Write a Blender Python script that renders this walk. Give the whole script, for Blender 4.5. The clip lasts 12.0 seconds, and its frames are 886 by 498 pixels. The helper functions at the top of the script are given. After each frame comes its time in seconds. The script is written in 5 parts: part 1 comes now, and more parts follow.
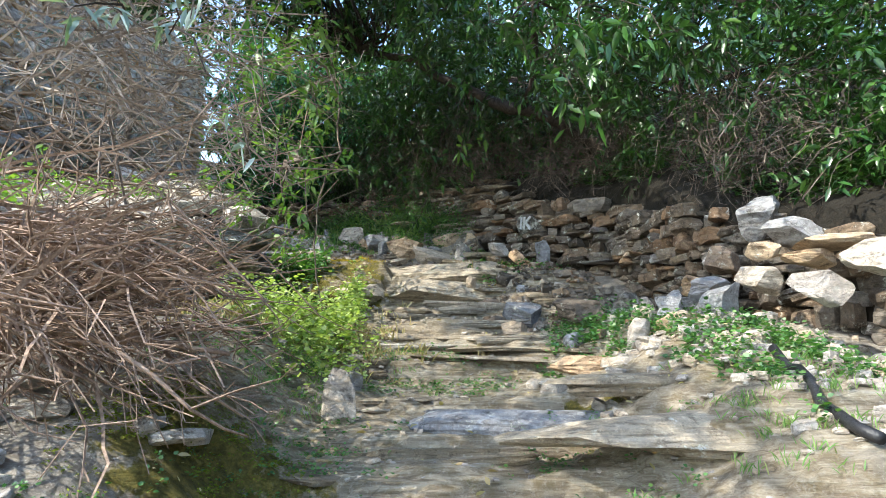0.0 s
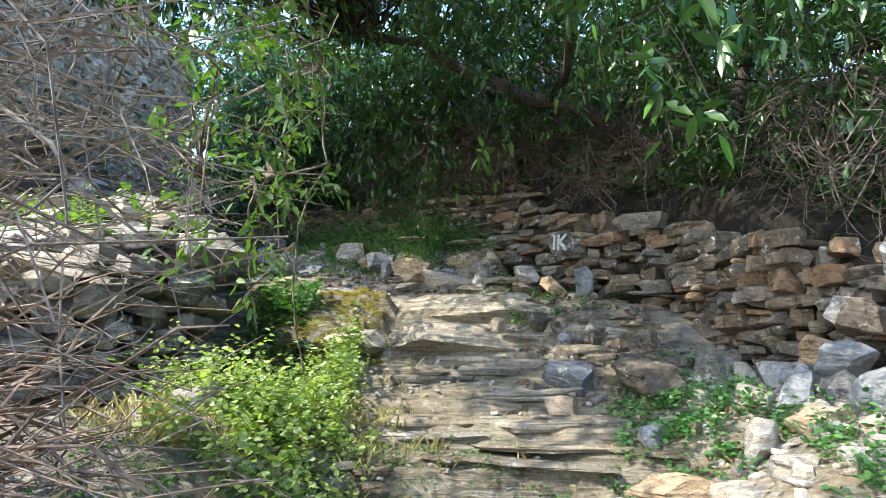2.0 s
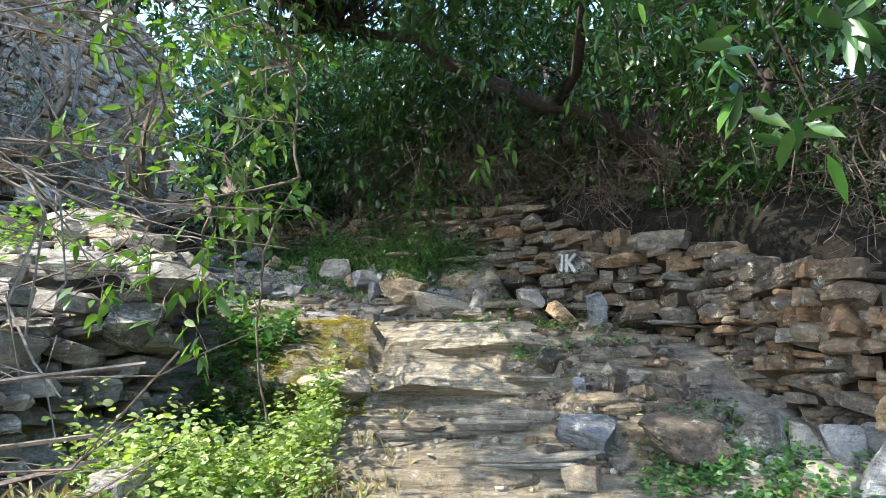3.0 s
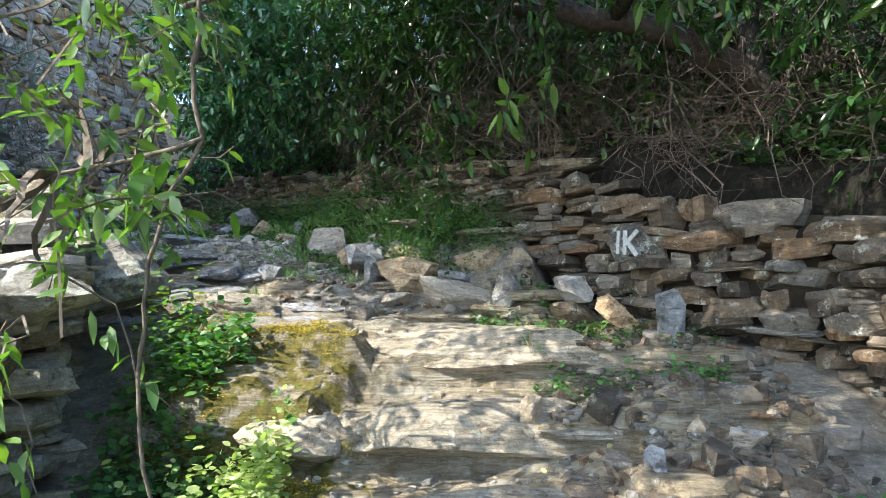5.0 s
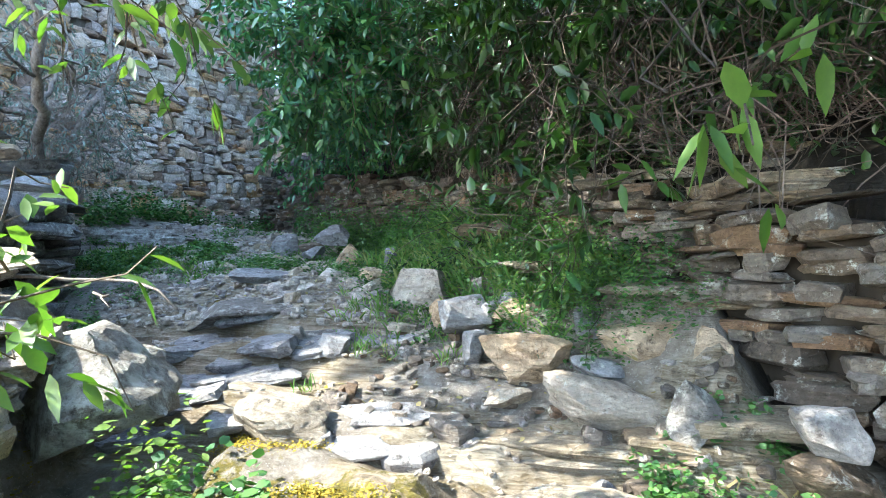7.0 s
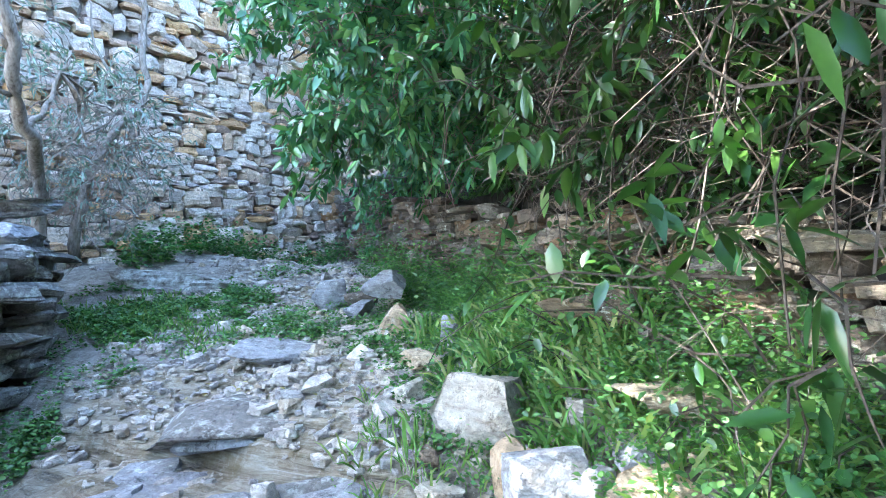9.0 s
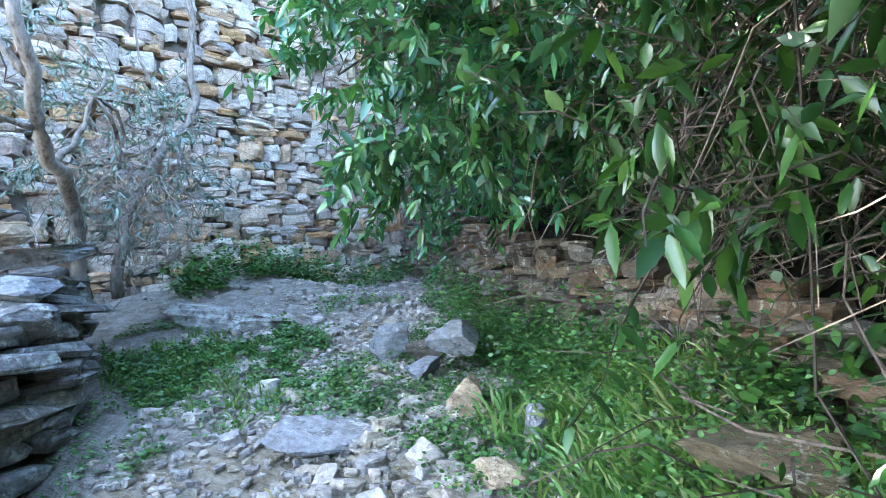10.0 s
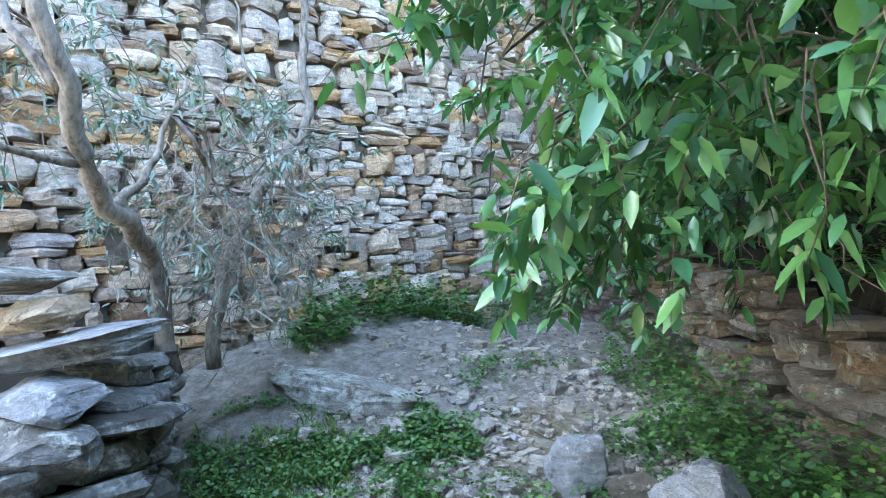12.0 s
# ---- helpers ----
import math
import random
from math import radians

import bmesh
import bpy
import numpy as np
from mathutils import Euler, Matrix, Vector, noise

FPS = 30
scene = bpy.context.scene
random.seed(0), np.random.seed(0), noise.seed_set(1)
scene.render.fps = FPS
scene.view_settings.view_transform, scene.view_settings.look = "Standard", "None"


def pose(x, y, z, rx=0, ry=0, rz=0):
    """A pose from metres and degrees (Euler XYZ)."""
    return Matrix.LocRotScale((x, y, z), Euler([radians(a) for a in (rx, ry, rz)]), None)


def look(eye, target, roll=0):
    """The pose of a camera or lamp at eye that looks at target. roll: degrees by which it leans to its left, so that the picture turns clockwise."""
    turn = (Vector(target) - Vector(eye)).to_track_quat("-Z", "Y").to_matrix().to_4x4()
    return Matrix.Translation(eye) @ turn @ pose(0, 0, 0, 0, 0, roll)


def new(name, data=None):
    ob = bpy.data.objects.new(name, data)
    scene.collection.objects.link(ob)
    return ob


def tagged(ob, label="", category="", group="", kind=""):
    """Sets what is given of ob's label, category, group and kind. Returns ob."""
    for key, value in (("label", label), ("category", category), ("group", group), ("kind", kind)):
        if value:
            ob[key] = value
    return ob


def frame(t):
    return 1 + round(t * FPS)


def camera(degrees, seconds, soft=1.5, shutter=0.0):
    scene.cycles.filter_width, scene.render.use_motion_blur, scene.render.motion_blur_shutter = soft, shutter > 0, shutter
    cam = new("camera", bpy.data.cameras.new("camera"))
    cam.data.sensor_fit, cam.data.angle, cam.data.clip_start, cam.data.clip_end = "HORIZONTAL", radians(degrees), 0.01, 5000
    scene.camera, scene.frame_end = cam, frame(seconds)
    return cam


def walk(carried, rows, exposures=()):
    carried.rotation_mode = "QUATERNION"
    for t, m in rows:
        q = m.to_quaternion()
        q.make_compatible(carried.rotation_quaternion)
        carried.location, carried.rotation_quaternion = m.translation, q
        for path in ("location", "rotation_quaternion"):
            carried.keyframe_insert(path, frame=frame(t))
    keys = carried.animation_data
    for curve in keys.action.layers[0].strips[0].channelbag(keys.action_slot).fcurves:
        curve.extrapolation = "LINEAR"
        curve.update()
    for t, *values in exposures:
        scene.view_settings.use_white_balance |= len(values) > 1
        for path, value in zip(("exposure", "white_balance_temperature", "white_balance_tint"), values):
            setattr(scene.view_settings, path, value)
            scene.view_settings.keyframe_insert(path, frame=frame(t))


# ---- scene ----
cam = camera(75.8, 12.0, 0.65)
METRES, EYE, TILT, LEAN, TURN = 8.0, 1.4, 11.0, 0.0, 0.0
ROWS = [
    (0.0, 0.0, 0.0, 0.0, -0.0, 0.0, 0.0),
    (0.5, -0.0067, 0.0327, 0.0141, -0.24, 1.55, 0.08),
    (1.0, -0.0181, 0.0696, 0.0293, -0.07, 0.73, 0.23),
    (1.5, -0.0151, 0.1039, 0.0336, 0.58, -0.35, 0.4),
    (2.0, -0.0085, 0.1381, 0.0389, 0.82, -0.96, 0.49),
    (2.5, -0.0121, 0.1814, 0.0403, 1.12, -0.88, 0.59),
    (3.0, -0.0093, 0.2078, 0.0569, 0.22, -0.82, 0.39),
    (5.0, 0.0053, 0.355, 0.0799, 3.43, -6.78, 1.09),
    (5.5, 0.0016, 0.3946, 0.0854, 6.9, -8.37, 1.89),
    (6.0, -0.0117, 0.4533, 0.0916, 8.52, -8.28, 2.34),
    (6.5, -0.0134, 0.4887, 0.1121, 10.57, -8.37, 2.83),
    (7.0, -0.0054, 0.5303, 0.1195, 16.3, -9.55, 4.15),
    (9.0, -0.0395, 0.707, 0.1286, 27.02, -8.0, 6.24),
    (9.5, -0.0613, 0.7447, 0.151, 30.56, -8.24, 6.89),
    (10.0, -0.0828, 0.782, 0.1583, 33.86, -8.3, 7.46),
    (10.5, -0.1115, 0.8098, 0.1684, 37.4, -8.24, 7.98),
    (11.0, -0.1439, 0.8323, 0.175, 40.84, -7.87, 8.56),
    (11.5, -0.1759, 0.8618, 0.1728, 44.16, -7.3, 9.08),
    (12.0, -0.2045, 0.8923, 0.183, 47.0, -7.02, 9.59),
]
EXPOSURES = [(0.0, 2.45, 6300, 6), (3.0, 2.6, 6200, 6), (5.0, 2.85, 6200, 6), (7.0, 3.65, 6000, 6), (9.0, 4.6, 5700, 8), (10.5, 4.55, 6000, 8), (12.0, 4.55, 6500, 9)]
walk(cam, [(t, pose(0, 0, EYE, TILT, LEAN, TURN) @ pose(METRES * x, METRES * y, METRES * z, 90 + pitch, roll, yaw)) for t, x, y, z, yaw, pitch, roll in ROWS], EXPOSURES)

# ---- daylight: a high sun that comes over the tall wall, and a clear sky ----
TO_SUN = Vector((-0.6, -0.36, 0.71)).normalized()
sky_world = bpy.data.worlds.new("sky")
scene.world = sky_world
sky_world.use_nodes = True
sky = sky_world.node_tree.nodes.new("ShaderNodeTexSky")
sky.sky_type, sky.sun_disc = "NISHITA", False
sky.sun_elevation = math.asin(TO_SUN.z)
sky.sun_rotation = math.atan2(TO_SUN.x, TO_SUN.y)
background = sky_world.node_tree.nodes["Background"]
background.inputs["Strength"].default_value = 0.15
sky_world.node_tree.links.new(sky.outputs["Color"], background.inputs["Color"])
sun_data = bpy.data.lights.new("sun", "SUN")
sun_data.energy, sun_data.angle, sun_data.color = 2.1, radians(0.55), (1.0, 0.93, 0.82)
sun = new("sun", sun_data)
sun.matrix_world = look(TO_SUN * 60, (0, 0, 0))

# ---- materials ----


class Nodes:
    """A material and short ways to add nodes to it."""

    def __init__(self, name, rough=0.8, spec=0.3):
        self.mat = bpy.data.materials.new(name)
        self.mat.use_nodes = True
        self.tree = self.mat.node_tree
        self.shader = self.tree.nodes["Principled BSDF"]
        self.shader.inputs["Roughness"].default_value = rough
        self.shader.inputs["Specular IOR Level"].default_value = spec

    def node(self, kind, links=(), **values):
        n = self.tree.nodes.new(kind)
        for key, value in values.items():
            setattr(n, key, value)
        for socket, source in links:
            if isinstance(source, bpy.types.NodeSocket):
                self.tree.links.new(source, n.inputs[socket])
            else:
                n.inputs[socket].default_value = source
        return n

    def coords(self, scale=(1, 1, 1), space="Object"):
        if space == "World":
            source = self.node("ShaderNodeNewGeometry").outputs["Position"]
        else:
            source = self.node("ShaderNodeTexCoord").outputs[space]
        return self.node("ShaderNodeMapping", [("Vector", source), ("Scale", scale)]).outputs[0]

    def noise(self, vector, scale, detail=5.0, rough=0.6, distortion=0.0):
        return self.node("ShaderNodeTexNoise", [("Vector", vector), ("Scale", scale), ("Detail", detail), ("Roughness", rough), ("Distortion", distortion)]).outputs["Fac"]

    def ramp(self, fac, stops):
        n = self.node("ShaderNodeValToRGB", [("Fac", fac)])
        while len(n.color_ramp.elements) < len(stops):
            n.color_ramp.elements.new(0.5)
        for e, (at, colour) in zip(n.color_ramp.elements, stops):
            e.position = at
            e.color = (*colour, 1) if len(colour) == 3 else colour
        return n.outputs["Color"]

    def grey(self, fac, low, high):
        return self.node("ShaderNodeMapRange", [("Value", fac), ("From Min", low), ("From Max", high)]).outputs[0]

    def mix(self, fac, a, b, how="MIX"):
        n = self.node("ShaderNodeMix", data_type="RGBA", blend_type=how)
        for socket, source in ((0, fac), (6, a), (7, b)):
            if isinstance(source, bpy.types.NodeSocket):
                self.tree.links.new(source, n.inputs[socket])
            else:
                n.inputs[socket].default_value = source if socket == 0 else (*source, 1)
        return n.outputs[2]

    def maths(self, how, a, b=0.0):
        return self.node("ShaderNodeMath", [(0, a), (1, b)], operation=how).outputs[0]

    def chance(self):
        """A random number for each piece, whether it is an object or an island of one."""
        a = self.node("ShaderNodeObjectInfo").outputs["Random"]
        b = self.node("ShaderNodeNewGeometry").outputs["Random Per Island"]
        return self.maths("FRACT", self.maths("ADD", a, b))

    def done(self, colour, height=None, strength=0.4, distance=0.02):
        self.tree.links.new(colour, self.shader.inputs["Base Color"])
        if height is not None:
            bump = self.node("ShaderNodeBump", [("Height", height), ("Strength", strength), ("Distance", distance)])
            self.tree.links.new(bump.outputs[0], self.shader.inputs["Normal"])
        return self.mat


def stone_material(name, tones, lichen=0.25, rough=0.82, shade=0.5, bedding=(1, 1, 2.6)):
    n = Nodes(name, rough)
    where = n.coords(space="World")
    layers = n.noise(n.coords(bedding, "World"), 8, 7, 0.7, 0.9)
    grain = n.noise(where, 38, 6, 0.7)
    patch = n.noise(where, 7, 4, 0.6)
    base = n.ramp(n.chance(), [(i / max(1, len(tones) - 1), c) for i, c in enumerate(tones)])
    base = n.mix(n.grey(layers, 0.35, 0.7), base, n.mix(1.0, base, (shade, shade * 0.9, shade * 0.8), "MULTIPLY"))
    base = n.mix(n.maths("MULTIPLY", n.grey(grain, 0.48, 0.66), 0.8), base, n.mix(1.0, base, (1.6, 1.55, 1.48), "MULTIPLY"))
    speck = n.noise(where, 130, 3, 0.8)
    base = n.mix(n.maths("MULTIPLY", n.grey(speck, 0.42, 0.34), 0.6), base, n.mix(1.0, base, (0.3, 0.28, 0.26), "MULTIPLY"))
    spots = n.grey(n.noise(where, 17, 5, 0.75), 0.6 - lichen * 0.2, 0.68 - lichen * 0.15)
    base = n.mix(n.maths("MULTIPLY", n.maths("MULTIPLY", spots, n.grey(patch, 0.45, 0.6)), 0.85), base, (0.52, 0.52, 0.45))
    dark = n.grey(n.noise(where, 9, 8, 0.8), 0.54, 0.64)
    base = n.mix(n.maths("MULTIPLY", dark, 0.85), base, n.mix(1.0, base, (0.22, 0.2, 0.18), "MULTIPLY"))
    height = n.maths("ADD", n.maths("MULTIPLY", layers, 1.0), n.maths("MULTIPLY", grain, 0.5))
    return n.done(base, height, 1.0, 0.03)


def leaf_material(name, tones, through_light=0.35, rough=0.42, spec=0.45):
    n = Nodes(name, rough, spec)
    base = n.ramp(n.chance(), [(i / max(1, len(tones) - 1), c) for i, c in enumerate(tones)])
    blotch = n.noise(n.coords(space="World"), 60, 3)
    base = n.mix(n.maths("MULTIPLY", n.grey(blotch, 0.45, 0.75), 0.4), base, n.mix(1.0, base, (1.5, 1.4, 1.0), "MULTIPLY"))
    n.tree.links.new(base, n.shader.inputs["Base Color"])
    glow = n.node("ShaderNodeBsdfTranslucent", [("Color", n.mix(1.0, base, (1.5, 1.8, 0.6), "MULTIPLY"))])
    both = n.node("ShaderNodeMixShader", [(0, through_light), (1, n.shader.outputs[0]), (2, glow.outputs[0])])
    n.tree.links.new(both.outputs[0], n.tree.nodes["Material Output"].inputs["Surface"])
    return n.mat


def bark_material(name, dark, light):
    n = Nodes(name, 0.85, 0.2)
    a = n.noise(n.coords((1, 1, 0.35), "World"), 45, 6, 0.7)
    b = n.noise(n.coords(space="World"), 6, 4)
    base = n.mix(n.grey(a, 0.35, 0.7), dark, light)
    base = n.mix(n.maths("MULTIPLY", n.grey(b, 0.5, 0.7), 0.5), base, tuple(1.15 * c for c in light))
    return n.done(base, a, 0.6, 0.012)


def ground_material():
    n = Nodes("rock_and_soil", 0.85)
    where = n.coords(space="World")
    rock = n.node("ShaderNodeAttribute", attribute_name="rock").outputs["Fac"]
    moss = n.node("ShaderNodeAttribute", attribute_name="moss").outputs["Fac"]
    layers = n.noise(n.coords((0.9, 5.5, 13), "World"), 2.6, 9, 0.74, 0.7)
    grain = n.noise(where, 42, 6, 0.72)
    broad = n.noise(where, 2.3, 5, 0.6)
    stone = n.ramp(layers, [(0.3, (0.05, 0.04, 0.028)), (0.42, (0.2, 0.155, 0.1)), (0.56, (0.36, 0.3, 0.21)), (0.74, (0.54, 0.5, 0.42))])
    stone = n.mix(n.maths("MULTIPLY", n.grey(broad, 0.45, 0.65), 0.6), stone, n.mix(1.0, stone, (0.8, 0.9, 1.02), "MULTIPLY"))
    stone = n.mix(n.maths("MULTIPLY", n.grey(n.noise(where, 9, 5, 0.7), 0.5, 0.66), 0.65), stone, (0.15, 0.11, 0.045))
    crack = n.node("ShaderNodeTexVoronoi", [("Vector", n.coords((3, 6, 10), "World")), ("Scale", 1.6)], feature="DISTANCE_TO_EDGE").outputs["Distance"]
    stone = n.mix(n.maths("MULTIPLY", n.maths("MULTIPLY", n.grey(crack, 0.03, 0.0), n.grey(broad, 0.5, 0.6)), 0.4), stone, (0.06, 0.048, 0.03))
    stone = n.mix(n.maths("MULTIPLY", n.grey(grain, 0.52, 0.7), 0.3), stone, (0.62, 0.58, 0.5))
    soil = n.ramp(n.noise(where, 11, 7, 0.72), [(0.3, (0.11, 0.09, 0.07)), (0.5, (0.24, 0.21, 0.17)), (0.7, (0.4, 0.37, 0.32))])
    soil = n.mix(n.grey(n.noise(where, 60, 3, 0.8), 0.58, 0.66), soil, (0.4, 0.37, 0.32))
    fuzz = n.ramp(n.noise(where, 26, 6, 0.75), [(0.3, (0.04, 0.038, 0.01)), (0.5, (0.13, 0.11, 0.02)), (0.72, (0.27, 0.2, 0.045))])
    edge = n.grey(n.maths("ADD", moss, n.maths("MULTIPLY", n.maths("SUBTRACT", n.noise(where, 8, 6, 0.7), 0.5), 2.4)), 0.42, 0.62)
    bare = n.grey(n.maths("ADD", rock, n.maths("MULTIPLY", n.maths("SUBTRACT", n.noise(where, 3.5, 6, 0.7), 0.5), 1.2)), 0.42, 0.58)
    # leaf litter, with the shade under the trees put into its near-black tones
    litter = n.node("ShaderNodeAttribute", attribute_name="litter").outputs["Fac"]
    shaded_litter = n.ramp(n.noise(where, 34, 6, 0.75), [(0.3, (0.007, 0.006, 0.004)), (0.55, (0.02, 0.016, 0.01)), (0.75, (0.045, 0.034, 0.02))])
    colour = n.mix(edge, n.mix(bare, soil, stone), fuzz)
    colour = n.mix(litter, colour, shaded_litter)
    height = n.maths("ADD", n.maths("MULTIPLY", layers, 1.2), n.maths("MULTIPLY", grain, 0.6))
    return n.done(colour, height, 1.0, 0.04)


def plain_material(name, colour, rough=0.6, scale=30.0):
    n = Nodes(name, rough)
    a = n.noise(n.coords(space="World"), scale, 5, 0.7)
    dark = tuple(c * 0.6 for c in colour)
    return n.done(n.mix(n.grey(a, 0.35, 0.65), dark, colour), a, 0.3, 0.01)


GROUND = ground_material()
WALL_STONE = stone_material("grey_schist", [(0.08, 0.066, 0.05), (0.15, 0.125, 0.1), (0.19, 0.175, 0.155), (0.2, 0.15, 0.1), (0.11, 0.09, 0.07), (0.26, 0.235, 0.2), (0.2, 0.125, 0.07), (0.14, 0.115, 0.085)])
HOUSE_STONE = stone_material("pale_schist", [(0.445, 0.37, 0.304), (0.678, 0.58, 0.475), (0.382, 0.33, 0.304), (0.636, 0.39, 0.19), (0.742, 0.65, 0.56), (0.286, 0.2, 0.152), (0.551, 0.32, 0.142), (0.53, 0.48, 0.437), (0.678, 0.53, 0.389), (0.35, 0.28, 0.228), (0.763, 0.67, 0.57), (0.7, 0.6, 0.494)], 0.1, shade=0.6)
PALE_STONE = stone_material("pale_loose_stone", [(0.43, 0.391, 0.332), (0.516, 0.476, 0.415), (0.43, 0.365, 0.274), (0.378, 0.357, 0.332), (0.327, 0.297, 0.266)], 0.15)
TAN_STONE = stone_material("tan_stone", [(0.44, 0.31, 0.19), (0.5, 0.4, 0.28), (0.4, 0.3, 0.2)], 0.05)
GREY_STONE = stone_material("blue_grey_stone", [(0.265, 0.273, 0.281), (0.328, 0.328, 0.328), (0.234, 0.242, 0.257)], 0.15)
LEDGE = stone_material("brown_bedrock", [(0.24, 0.19, 0.125), (0.33, 0.28, 0.2), (0.18, 0.14, 0.09), (0.38, 0.35, 0.29), (0.28, 0.22, 0.14)], 0.2, shade=0.35, bedding=(0.35, 2.2, 5))
STUMP_STONE = stone_material("grey_lichened_schist", [(0.137, 0.133, 0.126), (0.216, 0.212, 0.202), (0.166, 0.148, 0.122), (0.259, 0.256, 0.245), (0.108, 0.101, 0.09)], 0.6)
LEAF_MID = leaf_material("fresh_leaf", [(0.045, 0.105, 0.02), (0.08, 0.15, 0.03), (0.115, 0.185, 0.04)], 0.35)
MOSS_GOLD = leaf_material("golden_moss", [(0.2, 0.165, 0.025), (0.3, 0.22, 0.035), (0.38, 0.27, 0.06), (0.14, 0.14, 0.025)], 0.2, 0.9, 0.1)
MOSS_GREEN = leaf_material("green_moss", [(0.12, 0.16, 0.02), (0.19, 0.21, 0.03), (0.08, 0.12, 0.015)], 0.2, 0.9, 0.1)
PATH_ROCK = stone_material("tan_bedrock", [(0.4, 0.345, 0.26), (0.45, 0.4, 0.32), (0.34, 0.28, 0.2)], 0.2, shade=0.3, bedding=(0.35, 2.4, 5))
LICHEN_STONE = stone_material("lichened_rock", [(0.2, 0.19, 0.165), (0.27, 0.255, 0.22)], 0.9)
CORE = plain_material("packed_earth_and_rubble", (0.05, 0.04, 0.03), 0.95, 14)
MORTAR = plain_material("earth_mortar", (0.24, 0.2, 0.165), 0.95, 18)
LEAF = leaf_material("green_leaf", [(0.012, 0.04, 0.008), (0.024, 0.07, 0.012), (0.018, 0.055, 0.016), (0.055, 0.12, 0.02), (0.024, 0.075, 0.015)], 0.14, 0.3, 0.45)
LEAF_BLUE = leaf_material("blue_green_leaf", [(0.035, 0.11, 0.055), (0.065, 0.175, 0.09), (0.055, 0.15, 0.05), (0.11, 0.23, 0.075)], 0.15, 0.26, 0.6)
LEAF_YOUNG = leaf_material("young_leaf", [(0.09, 0.17, 0.03), (0.15, 0.23, 0.05), (0.07, 0.15, 0.028), (0.19, 0.25, 0.07)], 0.4)
LEAF_OLIVE = leaf_material("olive_leaf", [(0.14, 0.19, 0.17), (0.22, 0.28, 0.25), (0.1, 0.15, 0.12)], 0.15)
# herb leaf with the sunlight put into its colour, paler than HERB
SUN_HERB = leaf_material("sunlit_herb_leaf", [(0.2, 0.27, 0.07), (0.3, 0.36, 0.13), (0.42, 0.45, 0.22), (0.12, 0.2, 0.05), (0.26, 0.3, 0.12)], 0.4, 0.5)
HERB = leaf_material("herb_leaf", [(0.04, 0.115, 0.026), (0.07, 0.165, 0.042), (0.115, 0.21, 0.055), (0.045, 0.12, 0.045), (0.03, 0.08, 0.022)], 0.3, 0.45)
GRASS = leaf_material("grass_blade", [(0.08, 0.17, 0.04), (0.13, 0.24, 0.07), (0.24, 0.26, 0.12)], 0.35, 0.6)
DRY_GRASS = leaf_material("dry_grass", [(0.3, 0.25, 0.12), (0.4, 0.34, 0.18), (0.24, 0.17, 0.08)], 0.2, 0.7)
BARK = bark_material("dark_bark", (0.022, 0.017, 0.013), (0.075, 0.06, 0.048))
BARK_PALE = bark_material("pale_grey_bark", (0.09, 0.068, 0.05), (0.33, 0.28, 0.23))
BARK_MID = bark_material("brown_bark", (0.06, 0.045, 0.032), (0.2, 0.16, 0.12))
DRY_TWIG = bark_material("dry_twig", (0.12, 0.08, 0.056), (0.38, 0.275, 0.205))
DARK_TWIG = bark_material("dead_twig", (0.045, 0.033, 0.026), (0.2, 0.16, 0.13))
WHITE_PAINT = plain_material("worn_white_paint", (0.46, 0.46, 0.44), 0.7, 60)
BLACK_HOSE = plain_material("black_plastic", (0.02, 0.02, 0.022), 0.4, 60)

# ---- small tools ----
RNG = np.random.default_rng(7)


def smooth(a, b, v):
    t = np.clip((v - a) / (b - a), 0, 1)
    return t * t * (3 - 2 * t)


def field(x, y, seed=0):
    """Smooth random field from -1 to 1 on a lattice of one metre."""
    x, y = np.asarray(x, float), np.asarray(y, float)
    ix, iy = np.floor(x), np.floor(y)
    fx, fy = x - ix, y - iy
    fx, fy = fx * fx * (3 - 2 * fx), fy * fy * (3 - 2 * fy)

    def corner(i, j):
        h = np.sin((ix + i) * 127.1 + (iy + j) * 311.7 + seed * 74.7) * 43758.5453
        return 2 * (h - np.floor(h)) - 1
    low = corner(0, 0) * (1 - fx) + corner(1, 0) * fx
    high = corner(0, 1) * (1 - fx) + corner(1, 1) * fx
    return low * (1 - fy) + high * fy


def rough(x, y, scale, seed=0, octaves=4):
    total, weight = 0.0, 1.0
    for k in range(octaves):
        total = total + weight * field(x * scale * 2 ** k, y * scale * 2 ** k, seed + k)
        weight *= 0.5
    return total


def raw_mesh(name, verts, faces, material, soft=False):
    me = bpy.data.meshes.new(name)
    me.from_pydata(np.asarray(verts, float).tolist(), [], faces if isinstance(faces, list) else faces.tolist())
    me.materials.append(material)
    if soft:
        me.polygons.foreach_set("use_smooth", [True] * len(me.polygons))
    me.update()
    return me


def thing(name, label, category, at=(0, 0, 0), mesh=None, group="", kind=""):
    ob = new(name, mesh)
    ob.matrix_world = Matrix.Translation(at)
    return tagged(ob, label, category, group, kind)


def part(name, mesh, parent, label="", m=None, kind=""):
    ob = new(name, mesh)
    ob.parent = parent
    ob.matrix_parent_inverse = parent.matrix_basis.inverted()
    if m is not None:
        ob.matrix_basis = m
    return tagged(ob, label, kind=kind)


